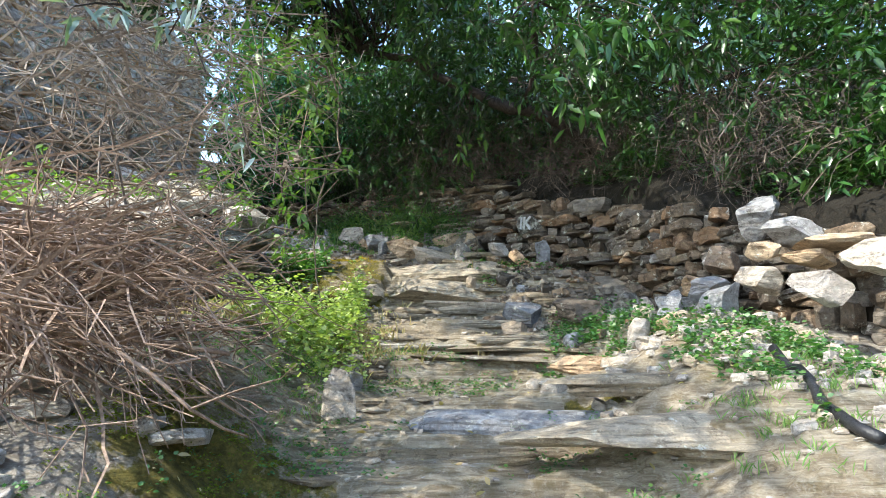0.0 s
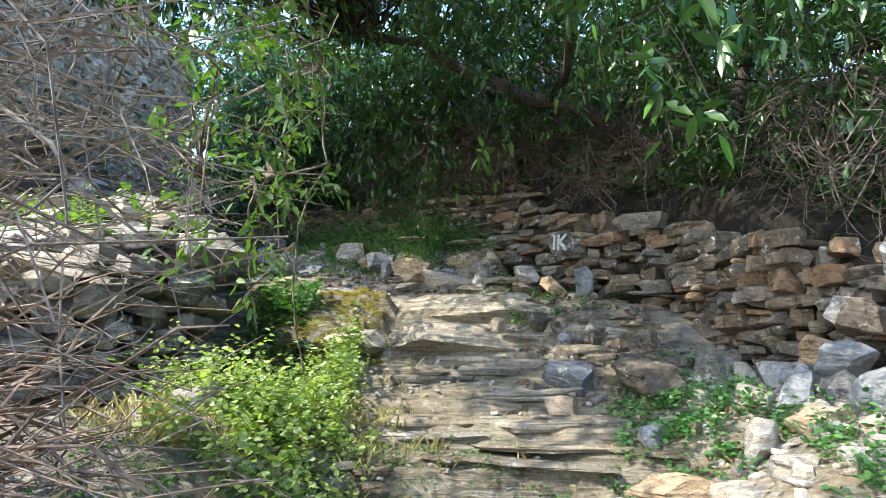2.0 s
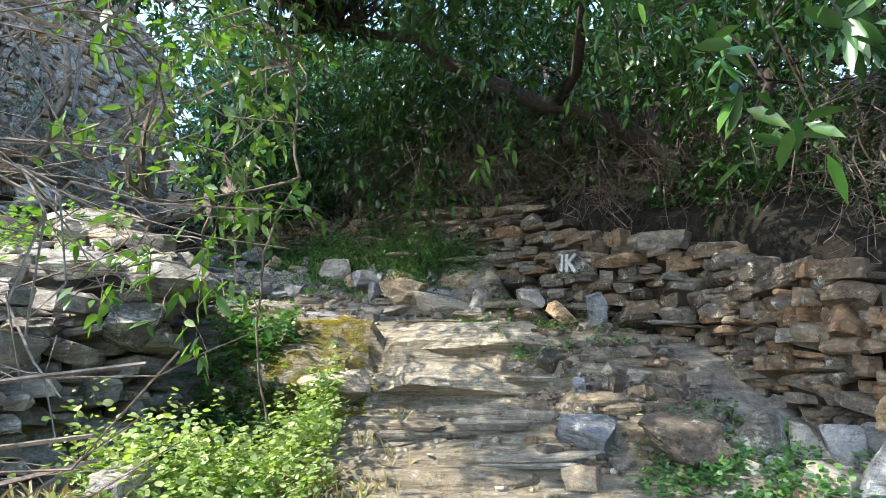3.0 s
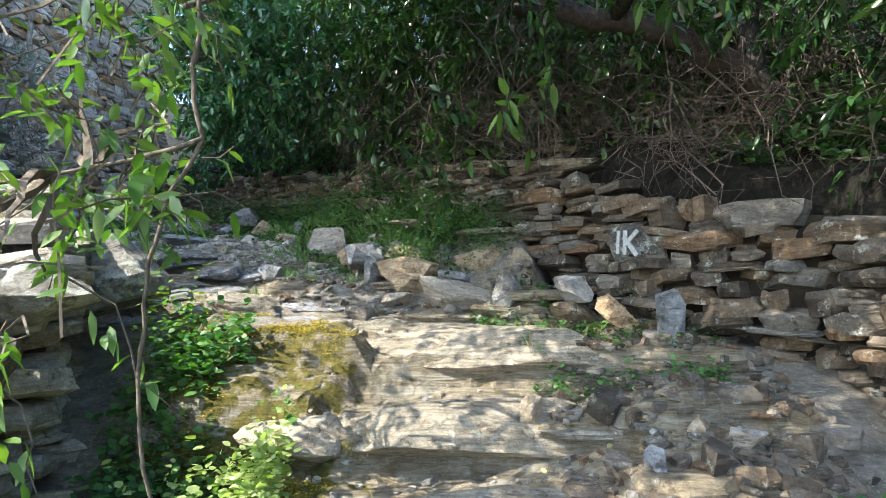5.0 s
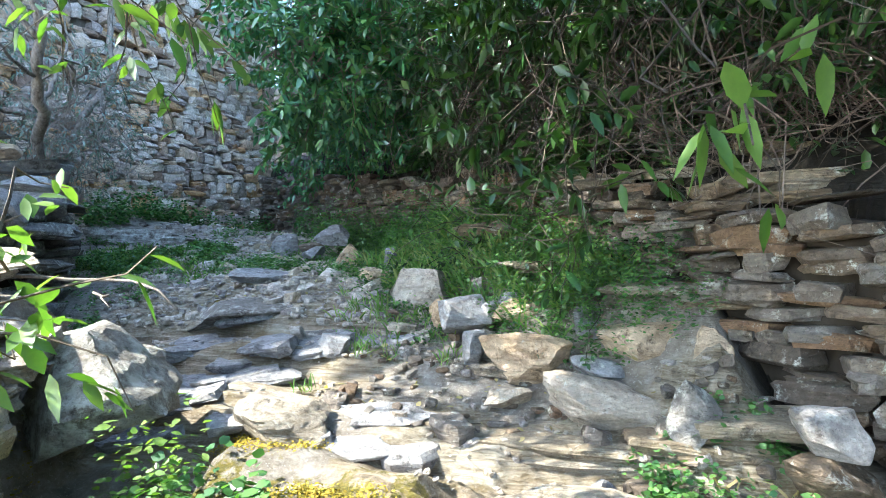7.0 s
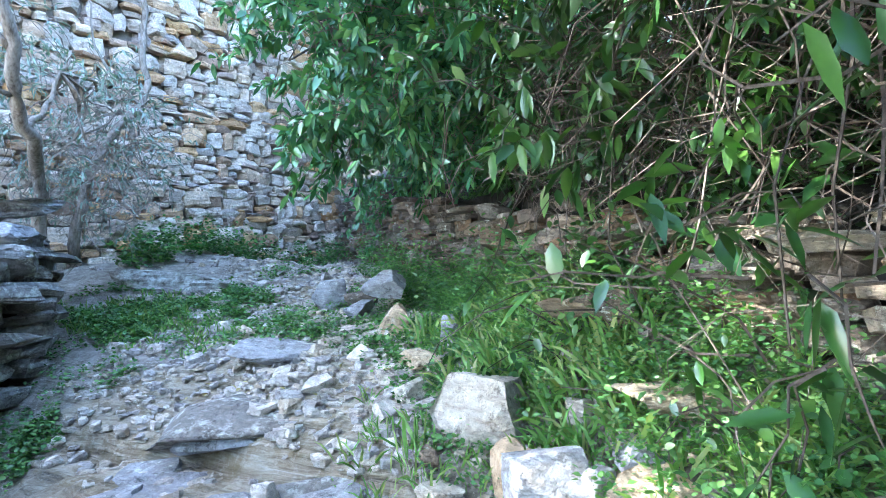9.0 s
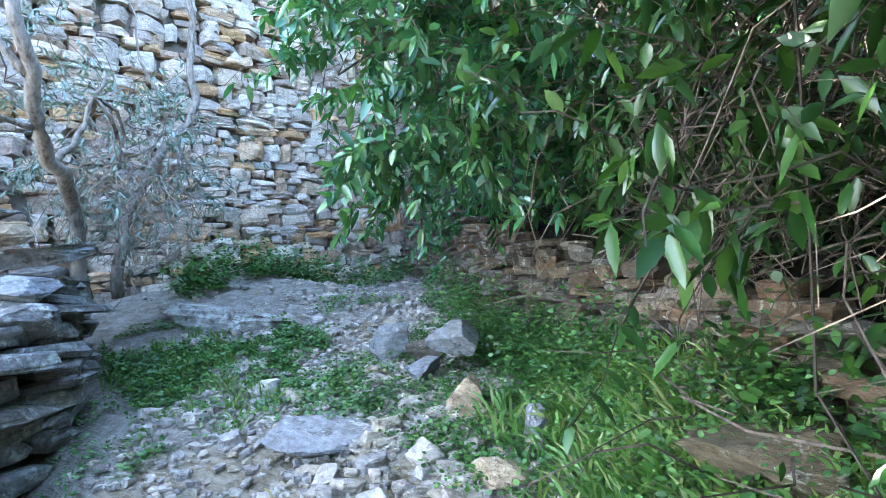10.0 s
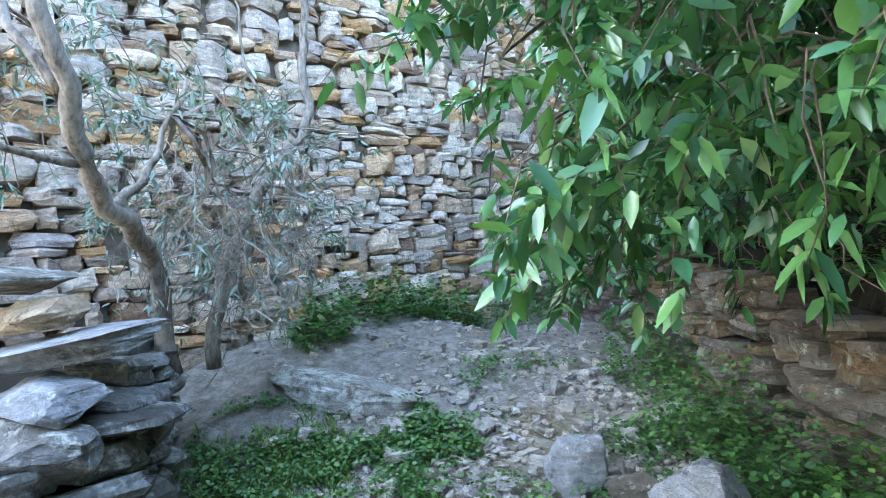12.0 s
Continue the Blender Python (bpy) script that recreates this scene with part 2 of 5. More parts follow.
def tubes(lines, sides=4):
    """One tube along each line of (points, radius at start, radius at end)."""
    verts, faces = [], []
    for points, r0, r1 in lines:
        p = np.asarray(points, float)
        if len(p) < 2:
            continue
        start, count = len(verts), len(p)
        for i in range(count):
            d = p[min(i + 1, count - 1)] - p[max(i - 1, 0)]
            d = d / (np.linalg.norm(d) + 1e-9)
            u = np.cross(d, (0.31, 0.17, 0.93) if abs(d[2]) < 0.8 else (1, 0.2, 0))
            u /= np.linalg.norm(u)
            v = np.cross(d, u)
            r = r0 + (r1 - r0) * i / (count - 1)
            for k in range(sides):
                a = 2 * math.pi * k / sides
                verts.append(p[i] + r * (math.cos(a) * u + math.sin(a) * v))
        for i in range(count - 1):
            for k in range(sides):
                a, b = start + i * sides + k, start + i * sides + (k + 1) % sides
                faces.append((a, b, b + sides, a + sides))
        faces.append(tuple(range(start, start + sides))[::-1])
        faces.append(tuple(range(start + (count - 1) * sides, start + count * sides)))
    return verts, faces


def leaves(bases, ways, sizes, wide=0.34, droop=0.25):
    """Pointed, folded, drooping leaves, all in one pair of arrays."""
    bases, ways, sizes = np.asarray(bases, float), np.asarray(ways, float), np.asarray(sizes, float)[:, None]
    ways = ways / (np.linalg.norm(ways, axis=1, keepdims=True) + 1e-9)
    spin = RNG.normal(size=ways.shape) * 0.5 + np.array((0, 0, 1.0))
    side = np.cross(ways, spin)
    side /= np.linalg.norm(side, axis=1, keepdims=True) + 1e-9
    up = np.cross(side, ways)
    down = np.array((0, 0, -1.0)) * droop
    a = bases
    m1 = bases + sizes * (0.3 * ways - 0.02 * up + 0.08 * down)
    m2 = bases + sizes * (0.66 * ways - 0.02 * up + 0.36 * down)
    tip = bases + sizes * (1.0 * ways + 0.9 * down)
    l1, r1 = m1 + sizes * (wide * 0.47 * side + 0.05 * up), m1 + sizes * (-wide * 0.47 * side + 0.05 * up)
    l2, r2 = m2 + sizes * (wide * 0.43 * side + 0.04 * up), m2 + sizes * (-wide * 0.43 * side + 0.04 * up)
    n = len(bases)
    verts = np.stack([a, m1, m2, tip, l1, r1, l2, r2], 1).reshape(-1, 3)
    pattern = np.array([(0, 1, 4, 4), (0, 5, 1, 1), (1, 2, 6, 4), (1, 5, 7, 2), (2, 3, 6, 6), (2, 7, 3, 3)])
    faces = (np.arange(n)[:, None, None] * 8 + pattern[None]).reshape(-1, 4)
    return verts, [tuple(f[:3]) if f[2] == f[3] else tuple(f) for f in faces.tolist()]


def unit_stone(seed, boxy=True):
    """A broken, angular slab about one unit long, wide and high."""
    r = np.random.default_rng(seed)
    n = 8 if boxy else 7
    turn = np.arange(n) * 2 * math.pi / n + r.uniform(-0.38, 0.38, n)
    shape = 0.5 / np.maximum(np.abs(np.cos(turn)), np.abs(np.sin(turn))) * r.uniform(0.72, 1.08, n)
    verts = []
    tilt = r.uniform(-0.22, 0.22, 2)
    if not boxy:
        shape = r.uniform(0.32, 0.56, n)
    waist = r.uniform(-0.3, 0.3)
    low, high = r.uniform(0.72, 0.98, n), r.uniform(0.72, 0.98, n)
    for z, s in ((-0.5, low), (waist - 0.12, np.ones(n)), (waist + 0.12, np.ones(n)), (0.5, high)):
        for k in range(n):
            w = s[k] * shape[k] * r.uniform(0.9, 1.07)
            x, y = w * math.cos(turn[k]), w * math.sin(turn[k])
            verts.append((x, y, z + (tilt[0] * x + tilt[1] * y) * abs(z) * 2 + r.uniform(-0.12, 0.12)))
    faces = [tuple(range(n))[::-1], tuple(range(3 * n, 4 * n))]
    for i in range(3):
        for k in range(n):
            a, b = i * n + k, i * n + (k + 1) % n
            faces.append((a, b, b + n, a + n))
    return np.array(verts), faces


STONES = [unit_stone(100 + i, i < 12) for i in range(24)]
STONE_MESHES = {}


def stone_mesh(kind, material):
    key = (kind, material.name)
    if key not in STONE_MESHES:
        STONE_MESHES[key] = raw_mesh("stone", *STONES[kind], material)
    return STONE_MESHES[key]


def stone_at(x, y, z, size, turn, tip=(0, 0)):
    return pose(x, y, z, tip[0], tip[1], turn) @ Matrix.Diagonal((*size, 1))


def joined_stones(name, list_of, material):
    """Many stones (kind, matrix) in one mesh."""
    verts, faces, start = [], [], 0
    for kind, m in list_of:
        v, f = STONES[kind]
        a = np.array(m)
        verts.append(v @ a[:3, :3].T + a[:3, 3])
        faces += [tuple(i + start for i in q) for q in f]
        start += len(v)
    return raw_mesh(name, np.concatenate(verts), faces, material)


# ---- the plan ----
# the retaining wall on the uphill side, from the far corner to below the start
BANK = np.array([(-5.65, 12.2), (-1.05, 8.15), (0.75, 6.25), (0.98, 5.95), (1.7, 5.5), (1.72, 5.0), (1.95, 4.2), (2.2, 3.55), (2.5, 2.4), (2.9, 0.5), (3.2, -4.0)])
BANK_TOP = np.array([4.55, 3.75, 3.3, 3.05, 2.98, 2.72, 2.5, 2.3, 1.9, 1.1, -0.6])
# the line walked, for keeping twigs out of it
TRACK = np.array([(0, 0, 1.4), (0, 1.6, 2.2), (0.02, 2.7, 2.6), (-0.05, 3.6, 3.0), (-0.1, 4.5, 3.35), (-0.3, 5.4, 3.6), (-0.8, 6.2, 4.0), (-1.6, 6.75, 4.2)])


def off_track(p):
    """Distance of points from the line walked."""
    p = np.atleast_2d(p)
    best = np.full(len(p), 1e9)
    for a, b in zip(TRACK[:-1], TRACK[1:]):
        t = np.clip(((p - a) @ (b - a)) / ((b - a) @ (b - a)), 0, 1)
        best = np.minimum(best, np.linalg.norm(p - a - t[:, None] * (b - a), axis=1))
    return best


def bank(x, y):
    """Signed distance from the retaining wall's face (uphill side positive) and the wall's top there."""
    best, top = np.full(np.shape(x), 1e9), np.zeros(np.shape(x))
    sign = np.ones(np.shape(x))
    for i in range(len(BANK) - 1):
        (ax, ay), (bx, by) = BANK[i], BANK[i + 1]
        dx, dy = bx - ax, by - ay
        t = np.clip(((x - ax) * dx + (y - ay) * dy) / (dx * dx + dy * dy), 0, 1)
        d = np.hypot(x - ax - t * dx, y - ay - t * dy)
        near = d < best
        side = np.sign(dx * (y - ay) - dy * (x - ax))
        best, sign = np.where(near, d, best), np.where(near, side, sign)
        top = np.where(near, BANK_TOP[i] + t * (BANK_TOP[i + 1] - BANK_TOP[i]), top)
    return best * sign, top


# rock steps of the path: where each one rises, and the height of its edge
STEPS = [(-1.6, -0.55), (-0.7, -0.15), (0.1, 0.15), (0.8, 0.42), (1.35, 0.62), (1.85, 0.82), (2.25, 0.97), (2.62, 1.1), (3.0, 1.22), (3.62, 1.42), (3.92, 1.55), (4.22, 1.67), (4.55, 1.79), (4.95, 1.99), (5.52, 2.25), (6.12, 2.4), (6.6, 2.61), (7.0, 2.78)]
WAY_Y = [-400, -60, -8]
WAY_Z = [-30, -14, -2.9]
last = -0.75
for at, top in STEPS:
    WAY_Y += [at, at + 0.035]
    WAY_Z += [last + 0.3 * (top - last), top]
    last = top
WAY_Y = np.array(WAY_Y + [7.5, 8.4, 9.5, 10.8, 12.5, 16, 60, 400])
WAY_Z = np.array(WAY_Z + [2.93, 3.13, 3.32, 3.48, 3.7, 4.6, 18, 60])
SOFT_Y = np.array([-400, -60, -8, 0, 2.2, 3.3, 3.8, 4.6, 5.1, 5.6, 6.2, 6.8, 7.4, 8.4, 9.5, 10.8, 12.5, 16, 60, 400])
SOFT_Z = np.array([-30, -14, -2.4, 0, 0.88, 1.28, 1.48, 1.72, 1.98, 2.2, 2.38, 2.66, 2.9, 3.13, 3.32, 3.48, 3.7, 4.6, 18, 60])


def lip(y):
    """Where the face of the sunny wall runs."""
    return np.interp(y, [1.6, 3.0, 4.2, 4.8, 5.2, 6.0], [-2.9, -2.25, -1.9, -1.72, -1.85, -2.1])


def plan_height(x, y):
    warp = 0.13 * rough(x, y * 0.25, 0.8, 31, 2) + 0.035 * rough(x, y * 0.2, 4.0, 33, 3)
    bare = rock_share(x, y)
    z = np.interp(y + warp * np.exp(-np.abs(y - 4) / 6), WAY_Y, WAY_Z) * bare + np.interp(y, SOFT_Y, SOFT_Z) * (1 - bare)
    # left bank below the sunny wall, and the terrace behind it
    z = z + 0.42 * smooth(-0.55, -1.2, x) * smooth(-1.5, 0.5, y) * (1 - smooth(3.0, 4.3, y))
    z = z - 0.3 * smooth(-0.72, -0.95, x) * smooth(3.9, 4.5, y) * (1 - smooth(5.05, 5.2, y + 0.08 * rough(x, y, 2.0, 52, 3)))
    wx, wy = x + 0.13 * rough(x, y, 3.1, 51, 4), y + 0.12 * rough(x, y, 2.7, 52, 4)
    z = z + 0.14 * smooth(-0.56, -0.68, wx) * smooth(5.08, 5.2, wy) * (1 - smooth(5.8, 6.1, y)) * smooth(-1.6, -1.45, x) * (1 + 0.35 * rough(x, y, 4.5, 57, 3))
    terrace = 2.22 + 0.38 * (y - 3.7) + 0.12 * np.clip(-x - 2, 0, 3)
    z = np.where(y < 9, np.maximum(z, z + (terrace - z) * smooth(lip(y) - 0.12, lip(y) - 0.4, x) * smooth(1.2, 3.2, y) * (1 - smooth(5.6, 6.6, y))), z)
    # right bank under the fallen stones
    z = z + 0.32 * smooth(0.55, 1.5, x) * (1 - smooth(3.2, 4.6, y)) * smooth(-2, 1.5, y)
    z = z + 0.17 * np.exp(-((x - 0.92) / 0.42) ** 2 - ((y - 5.0) / 0.38) ** 2) - 0.12 * np.exp(-((x - 0.75) / 0.4) ** 2 - ((y - 4.35) / 0.3) ** 2)
    # soil bed held by the edging stones
    d, _ = bank(x, y)
    z = z + 0.36 * smooth(-0.62, -0.08, d) * smooth(-1.9, -1.0, x) * smooth(0.6, 0.3, x) * smooth(6.0, 6.4, y)
    # courtyard rises to the foot of the tall wall
    z = z + 0.17 * np.clip(-x - 3.2, 0, 3.5) * smooth(6.5, 7.6, y) * (1 - smooth(9.2, 10.8, y))
    # rock hump between the boulder and the courtyard
    z = z + 0.16 * np.exp(-((x + 1.75) / 0.75) ** 2 - ((y - 6.4) / 0.6) ** 2)
    return z


def ground_z(x, y, fine=True):
    x, y = np.asarray(x, float), np.asarray(y, float)
    z = plan_height(x, y)
    d, top = bank(x, y)
    near = np.exp(-np.maximum(0, np.hypot(x, y - 5) - 9) / 6)
    z = z + near * 0.05 * rough(x, y, 0.9, 3, 3)
    if fine:
        rock = rock_share(x, y)
        lay = 0.045
        s = z + 0.05 * x + 0.03 * rough(x, y, 1.3, 11, 3)
        step = np.floor(s / lay)
        f = s / lay - step
        terraced = (step + smooth(0.62, 0.98, f) * 0.9 + 0.1 * f) * lay - 0.05 * x - 0.03 * rough(x, y, 1.3, 11, 3)
        z = z + (terraced - z) * 0.8 * rock
        z = z + near * (0.012 * rough(x, y, 5, 5, 3) + 0.006 * rough(x * 0.5, y * 1.6, 16, 8, 2) * rock)
    hill = top + 0.55 * np.clip(d, 0, 6) + 0.3 * np.clip(d - 6, 0, 80) + 0.12 * rough(x, y, 0.5, 21, 3) * near - 0.06
    return np.where(d > 0.0, z + (hill - z) * smooth(0.12, 0.3, d), z)


def rock_share(x, y):
    path = smooth(1.5, 0.9, np.abs(x - 0.15)) * smooth(6.8, 6.2, y) * smooth(-4, -2, y)
    slab = np.exp(-((x - 0.9) / 1.0) ** 2 - ((y - 2.4) / 0.8) ** 2)
    hump = np.exp(-((x + 1.9) / 0.9) ** 2 - ((y - 6.5) / 0.9) ** 2) 
    yard = 1.1 * np.exp(-((x + 2.6) / 0.75) ** 2 - ((y - 7.2) / 0.65) ** 2) + 0.75 * np.exp(-((x + 3.5) / 0.35) ** 2 - ((y - 9.0) / 0.5) ** 2)
    return np.clip(np.maximum(np.maximum(path, slab), hump + yard), 0, 1)


def moss_share(x, y):
    left = np.exp(-((x + 0.8) / 0.42) ** 2 - ((y - 2.15) / 0.42) ** 2)
    ledge = 0.6 * smooth(-0.45, -0.7, x) * smooth(-2.0, -1.4, x) * smooth(4.95, 5.15, y) * smooth(6.1, 5.6, y)
    block = np.exp(-((x + 0.6) / 0.25) ** 2 - ((y - 4.85) / 0.25) ** 2) * 0.6
    bit = np.exp(-((x - 0.75) / 0.2) ** 2 - ((y - 2.95) / 0.12) ** 2)
    return np.clip(left + ledge + block + bit, 0, 1)


# uphill of the wall's face, where the litter colour carries the tree shade
def shaded_litter_share(x, y):
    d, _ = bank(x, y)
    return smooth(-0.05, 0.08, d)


def axis(low, high, cell, far):
    inner = np.arange(low, high + cell, cell)
    steps = cell * 1.25 ** np.arange(1, 60)
    out = np.cumsum(steps)
    out = out[out < far]
    return np.concatenate([low - out[::-1], inner, inner[-1] + out])


def build_ground():
    xs, ys = axis(-6.2, 3.6, 0.05, 420), axis(-0.6, 12.6, 0.042, 420)
    gx, gy = np.meshgrid(xs, ys)
    gz = ground_z(gx, gy)
    verts = np.stack([gx, gy, gz], -1).reshape(-1, 3)
    w, h = len(xs), len(ys)
    i = (np.arange(h - 1)[:, None] * w + np.arange(w - 1)[None]).reshape(-1)
    me = raw_mesh("ground", verts, np.stack([i, i + 1, i + w + 1, i + w], 1), GROUND, True)
    for name, share in (("rock", rock_share), ("moss", moss_share), ("litter", shaded_litter_share)):
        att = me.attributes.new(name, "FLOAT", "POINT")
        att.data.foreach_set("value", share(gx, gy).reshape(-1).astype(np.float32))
    me.polygons.foreach_set("use_smooth", [False] * len(me.polygons))
    return thing("ground", "stepped schist bedrock with soil and moss", "ground", mesh=me, kind="structure")


ground = build_ground()


def gz(x, y):
    return float(ground_z(np.array([x]), np.array([y]))[0])


# ---- dry stone walls ----


def wall_core(line, bottoms, tops, thick, material, name="rubble_core"):
    """The packed inside of a wall that follows a line; its face lies on the line, its body behind it."""
    bm = bmesh.new()
    rings = []
    for i, (x, y) in enumerate(line):
        a, b = line[max(i - 1, 0)], line[min(i + 1, len(line) - 1)]
        d = Vector((b[0] - a[0], b[1] - a[1], 0)).normalized()
        back = Vector((-d.y, d.x, 0)) * thick
        p = Vector((x, y, 0))
        rings.append([bm.verts.new(q) for q in (p + Vector((0, 0, bottoms[i])), p + Vector((0, 0, tops[i])), p + back + Vector((0, 0, tops[i])), p + back + Vector((0, 0, bottoms[i])))])
    for a, b in zip(rings[:-1], rings[1:]):
        for k in range(4):
            bm.faces.new((a[k], a[(k + 1) % 4], b[(k + 1) % 4], b[k]))
    bm.faces.new(rings[0][::-1])
    bm.faces.new(rings[-1])
    bmesh.ops.recalc_face_normals(bm, faces=bm.faces)
    me = bpy.data.meshes.new(name)
    bm.to_mesh(me)
    bm.free()
    me.materials.append(material)
    return me


def laid_stones(line, bottoms, tops, course, length, depth, seed, jut=0.03, ragged=0.06, askew=1.0, rounded=0.45):
    """Courses of uneven stones along a line. Gives (distance along, height, kind, matrix)."""
    r = np.random.default_rng(seed)
    line = np.asarray(line, float)
    seg = np.hypot(*(line[1:] - line[:-1]).T)
    along = np.concatenate([[0], np.cumsum(seg)])
    made = []
    low, high = min(bottoms), max(tops)
    z = low
    while z < high:
        h = course[0] + (course[1] - course[0]) * r.beta(1.3, 1.7)
        s = -r.uniform(0, 0.2)
        while s < along[-1]:
            w = length[0] + (length[1] - length[0]) * r.beta(1.2, 1.9)
            mid = min(max(s + w / 2, 0), along[-1])
            x, y = np.interp(mid, along, line[:, 0]), np.interp(mid, along, line[:, 1])
            b, t = np.interp(mid, along, bottoms), np.interp(mid, along, tops)
            k = int(np.clip(np.searchsorted(along, mid) - 1, 0, len(seg) - 1))
            dx, dy = (line[k + 1] - line[k]) / seg[k]
            wave = 0.05 * math.sin(mid * 1.7 + z * 3) + 0.03 * math.sin(mid * 4.1 + seed + z * 2) + r.normal(0, 0.01)
            split = r.uniform(0.3, 0.7) if r.random() < (0.3 if h > 0.09 else 0.1) else 1.0
            for low_part, part_height in ((0.0, split), (split, 1.0 - split)):
                if part_height < 0.05:
                    continue
                hh = h * part_height
                zz = z + h * low_part + hh / 2 + wave + r.normal(0, 0.006)
                if b - 0.05 < zz < t + r.uniform(-ragged, ragged) and r.random() > 0.01:
                    dd = depth * r.uniform(0.8, 1.2)
                    out = r.uniform(-jut, jut) - dd * 0.28
                    m = stone_at(x + dy * out, y - dx * out, zz, (w * r.uniform(1.0, 1.1), dd, hh * r.uniform(0.95, 1.12)), math.degrees(math.atan2(dy, dx)) + askew * r.normal(0, 5), (askew * r.normal(0, 4), askew * r.normal(0, 3)))
                    made.append((mid, zz, int(r.integers(12)) if r.random() > rounded else 12 + int(r.integers(12)), m))
            s += w * 0.99
        z += h * 0.97
    return made


def build_wall(name, label, line, bottoms, tops, thick, course, length, depth, seed, near, stone=WALL_STONE, core=CORE, jut=0.03, ragged=0.06, askew=1.0, rounded=0.45):
    """A wall of laid stones: those within the stretch 'near' (from, to, lowest, highest) are single pieces."""
    wall = thing(name, label, "wall", kind="structure")
    d = np.gradient(np.asarray(line, float), axis=0)
    d /= np.linalg.norm(d, axis=1, keepdims=True)
    inner = np.asarray(line, float) + 0.5 * depth * np.stack([-d[:, 1], d[:, 0]], 1)
    part("rubble_core", wall_core(inner, [b - 0.3 for b in bottoms], [t - 0.05 for t in tops], thick, core), wall)
    pieces = laid_stones(line, bottoms, tops, course, length, depth, seed, jut, ragged, askew, rounded)
    single, rest = [], []
    for s, z, kind, m in pieces:
        (single if near[0] < s < near[1] and near[2] < z < near[3] and len(single) < 300 else rest).append((kind, m))
    for kind, m in single:
        LATE.append((wall, kind, m, stone))
    if rest:
        part("stonework", joined_stones("stonework", rest, stone), wall, kind="stuff")
    return wall


LATE = []


def resample(line, tops, step=0.4):
    line = np.asarray(line, float)
    seg = np.hypot(*(line[1:] - line[:-1]).T)
    along = np.concatenate([[0], np.cumsum(seg)])
    s = np.linspace(0, along[-1], max(2, int(along[-1] / step) + 1))
    return np.stack([np.interp(s, along, line[:, 0]), np.interp(s, along, line[:, 1])], 1), np.interp(s, along, tops)


def foot(line, out):
    """Ground height a little in front of a wall's face."""
    line = np.asarray(line, float)
    d = np.gradient(line, axis=0)
    d /= np.linalg.norm(d, axis=1, keepdims=True)
    front = line - out * np.stack([-d[:, 1], d[:, 0]], 1)
    return ground_z(front[:, 0], front[:, 1], False)


# tall ruined house wall that closes the courtyard
# the unseen stretch south of y = 7 and its height are added for shade
house_line, house_top = resample([(-5.77, 4.1), (-5.76, 5.0), (-5.72, 8.0), (-5.7, 12.6)], [10.3, 10.4, 8.9, 8.0])
build_wall("wall_house", "tall rubble-stone wall of a ruined house in shade", house_line, list(foot(house_line, 0.15)), list(house_top), 0.6, (0.05, 0.19), (0.1, 0.46), 0.18, 5, (3.7, 6.5, 3.4, 5.2), HOUSE_STONE, MORTAR, 0.01, askew=0.55, rounded=0.14)
# retaining wall along the uphill side
up_line, up_top = resample(BANK[:4], BANK_TOP[:4])
build_wall("wall_retaining", "mossy dry-stone retaining wall of thin schist slabs", up_line[:, :], list(foot(up_line, 0.15)), list(up_top), 0.32, (0.035, 0.085), (0.12, 0.42), 0.24, 9, (3.0, 9.5, 2.0, 4.2))
pier_line, pier_top = resample(BANK[3:6], BANK_TOP[3:6], 0.25)
build_wall("wall_pier", "projecting dry-stone pier of dark schist slabs", pier_line, list(foot(pier_line, 0.15)), list(pier_top), 0.3, (0.04, 0.13), (0.14, 0.44), 0.26, 12, (0, 9, 0, 9), jut=0.06, askew=1.5)
low_line, low_top = resample(BANK[5:9], BANK_TOP[5:9], 0.3)
build_wall("wall_lower", "tumbledown dry-stone wall of mixed rounded stones", low_line, list(foot(low_line, 0.15)), list(low_top), 0.3, (0.045, 0.14), (0.08, 0.3), 0.2, 15, (0, 9, 0, 9), jut=0.06, ragged=0.07, askew=2.5)
end_line, end_top = resample(BANK[8:], BANK_TOP[8:], 0.5)
build_wall("wall_below", "low dry-stone wall beside the path", end_line, list(foot(end_line, 0.15)), list(end_top), 0.3, (0.1, 0.18), (0.18, 0.4), 0.26, 16, (0, 0, 0, 0))
# sunny wall on the left and the wall stump of the courtyard
left_line, left_top = resample([(-2.9, 1.6), (-2.25, 3.0), (-1.9, 4.2), (-1.72, 4.8), (-1.85, 5.2)], [1.7, 2.05, 2.42, 2.66, 2.8], 0.3)
build_wall("wall_left", "sunlit dry-stone wall of pale flat slabs", left_line, list(foot(left_line, 0.15) - 0.1), list(left_top), 0.42, (0.05, 0.11), (0.1, 0.34), 0.3, 19, (0, 9, 0, 9), PALE_STONE, jut=0.1, ragged=0.1, askew=2.0)
stump_line, stump_top = resample([(-4.85, 7.6), (-4.0, 7.34), (-3.82, 7.02), (-3.7, 6.4), (-3.2, 5.9), (-2.5, 5.6), (-2.1, 5.3)], [3.8, 3.72, 3.62, 3.45, 3.2, 3.05, 2.8], 0.25)
build_wall("wall_stump", "broken end of a dry-stone wall with big flat capstones", stump_line[::-1], list(foot(stump_line[::-1], 0.2)), list(stump_top[::-1]), 0.5, (0.05, 0.16), (0.24, 0.6), 0.34, 23, (0, 9, 0, 9), STUMP_STONE, jut=0.07, askew=1.4, rounded=0.2)


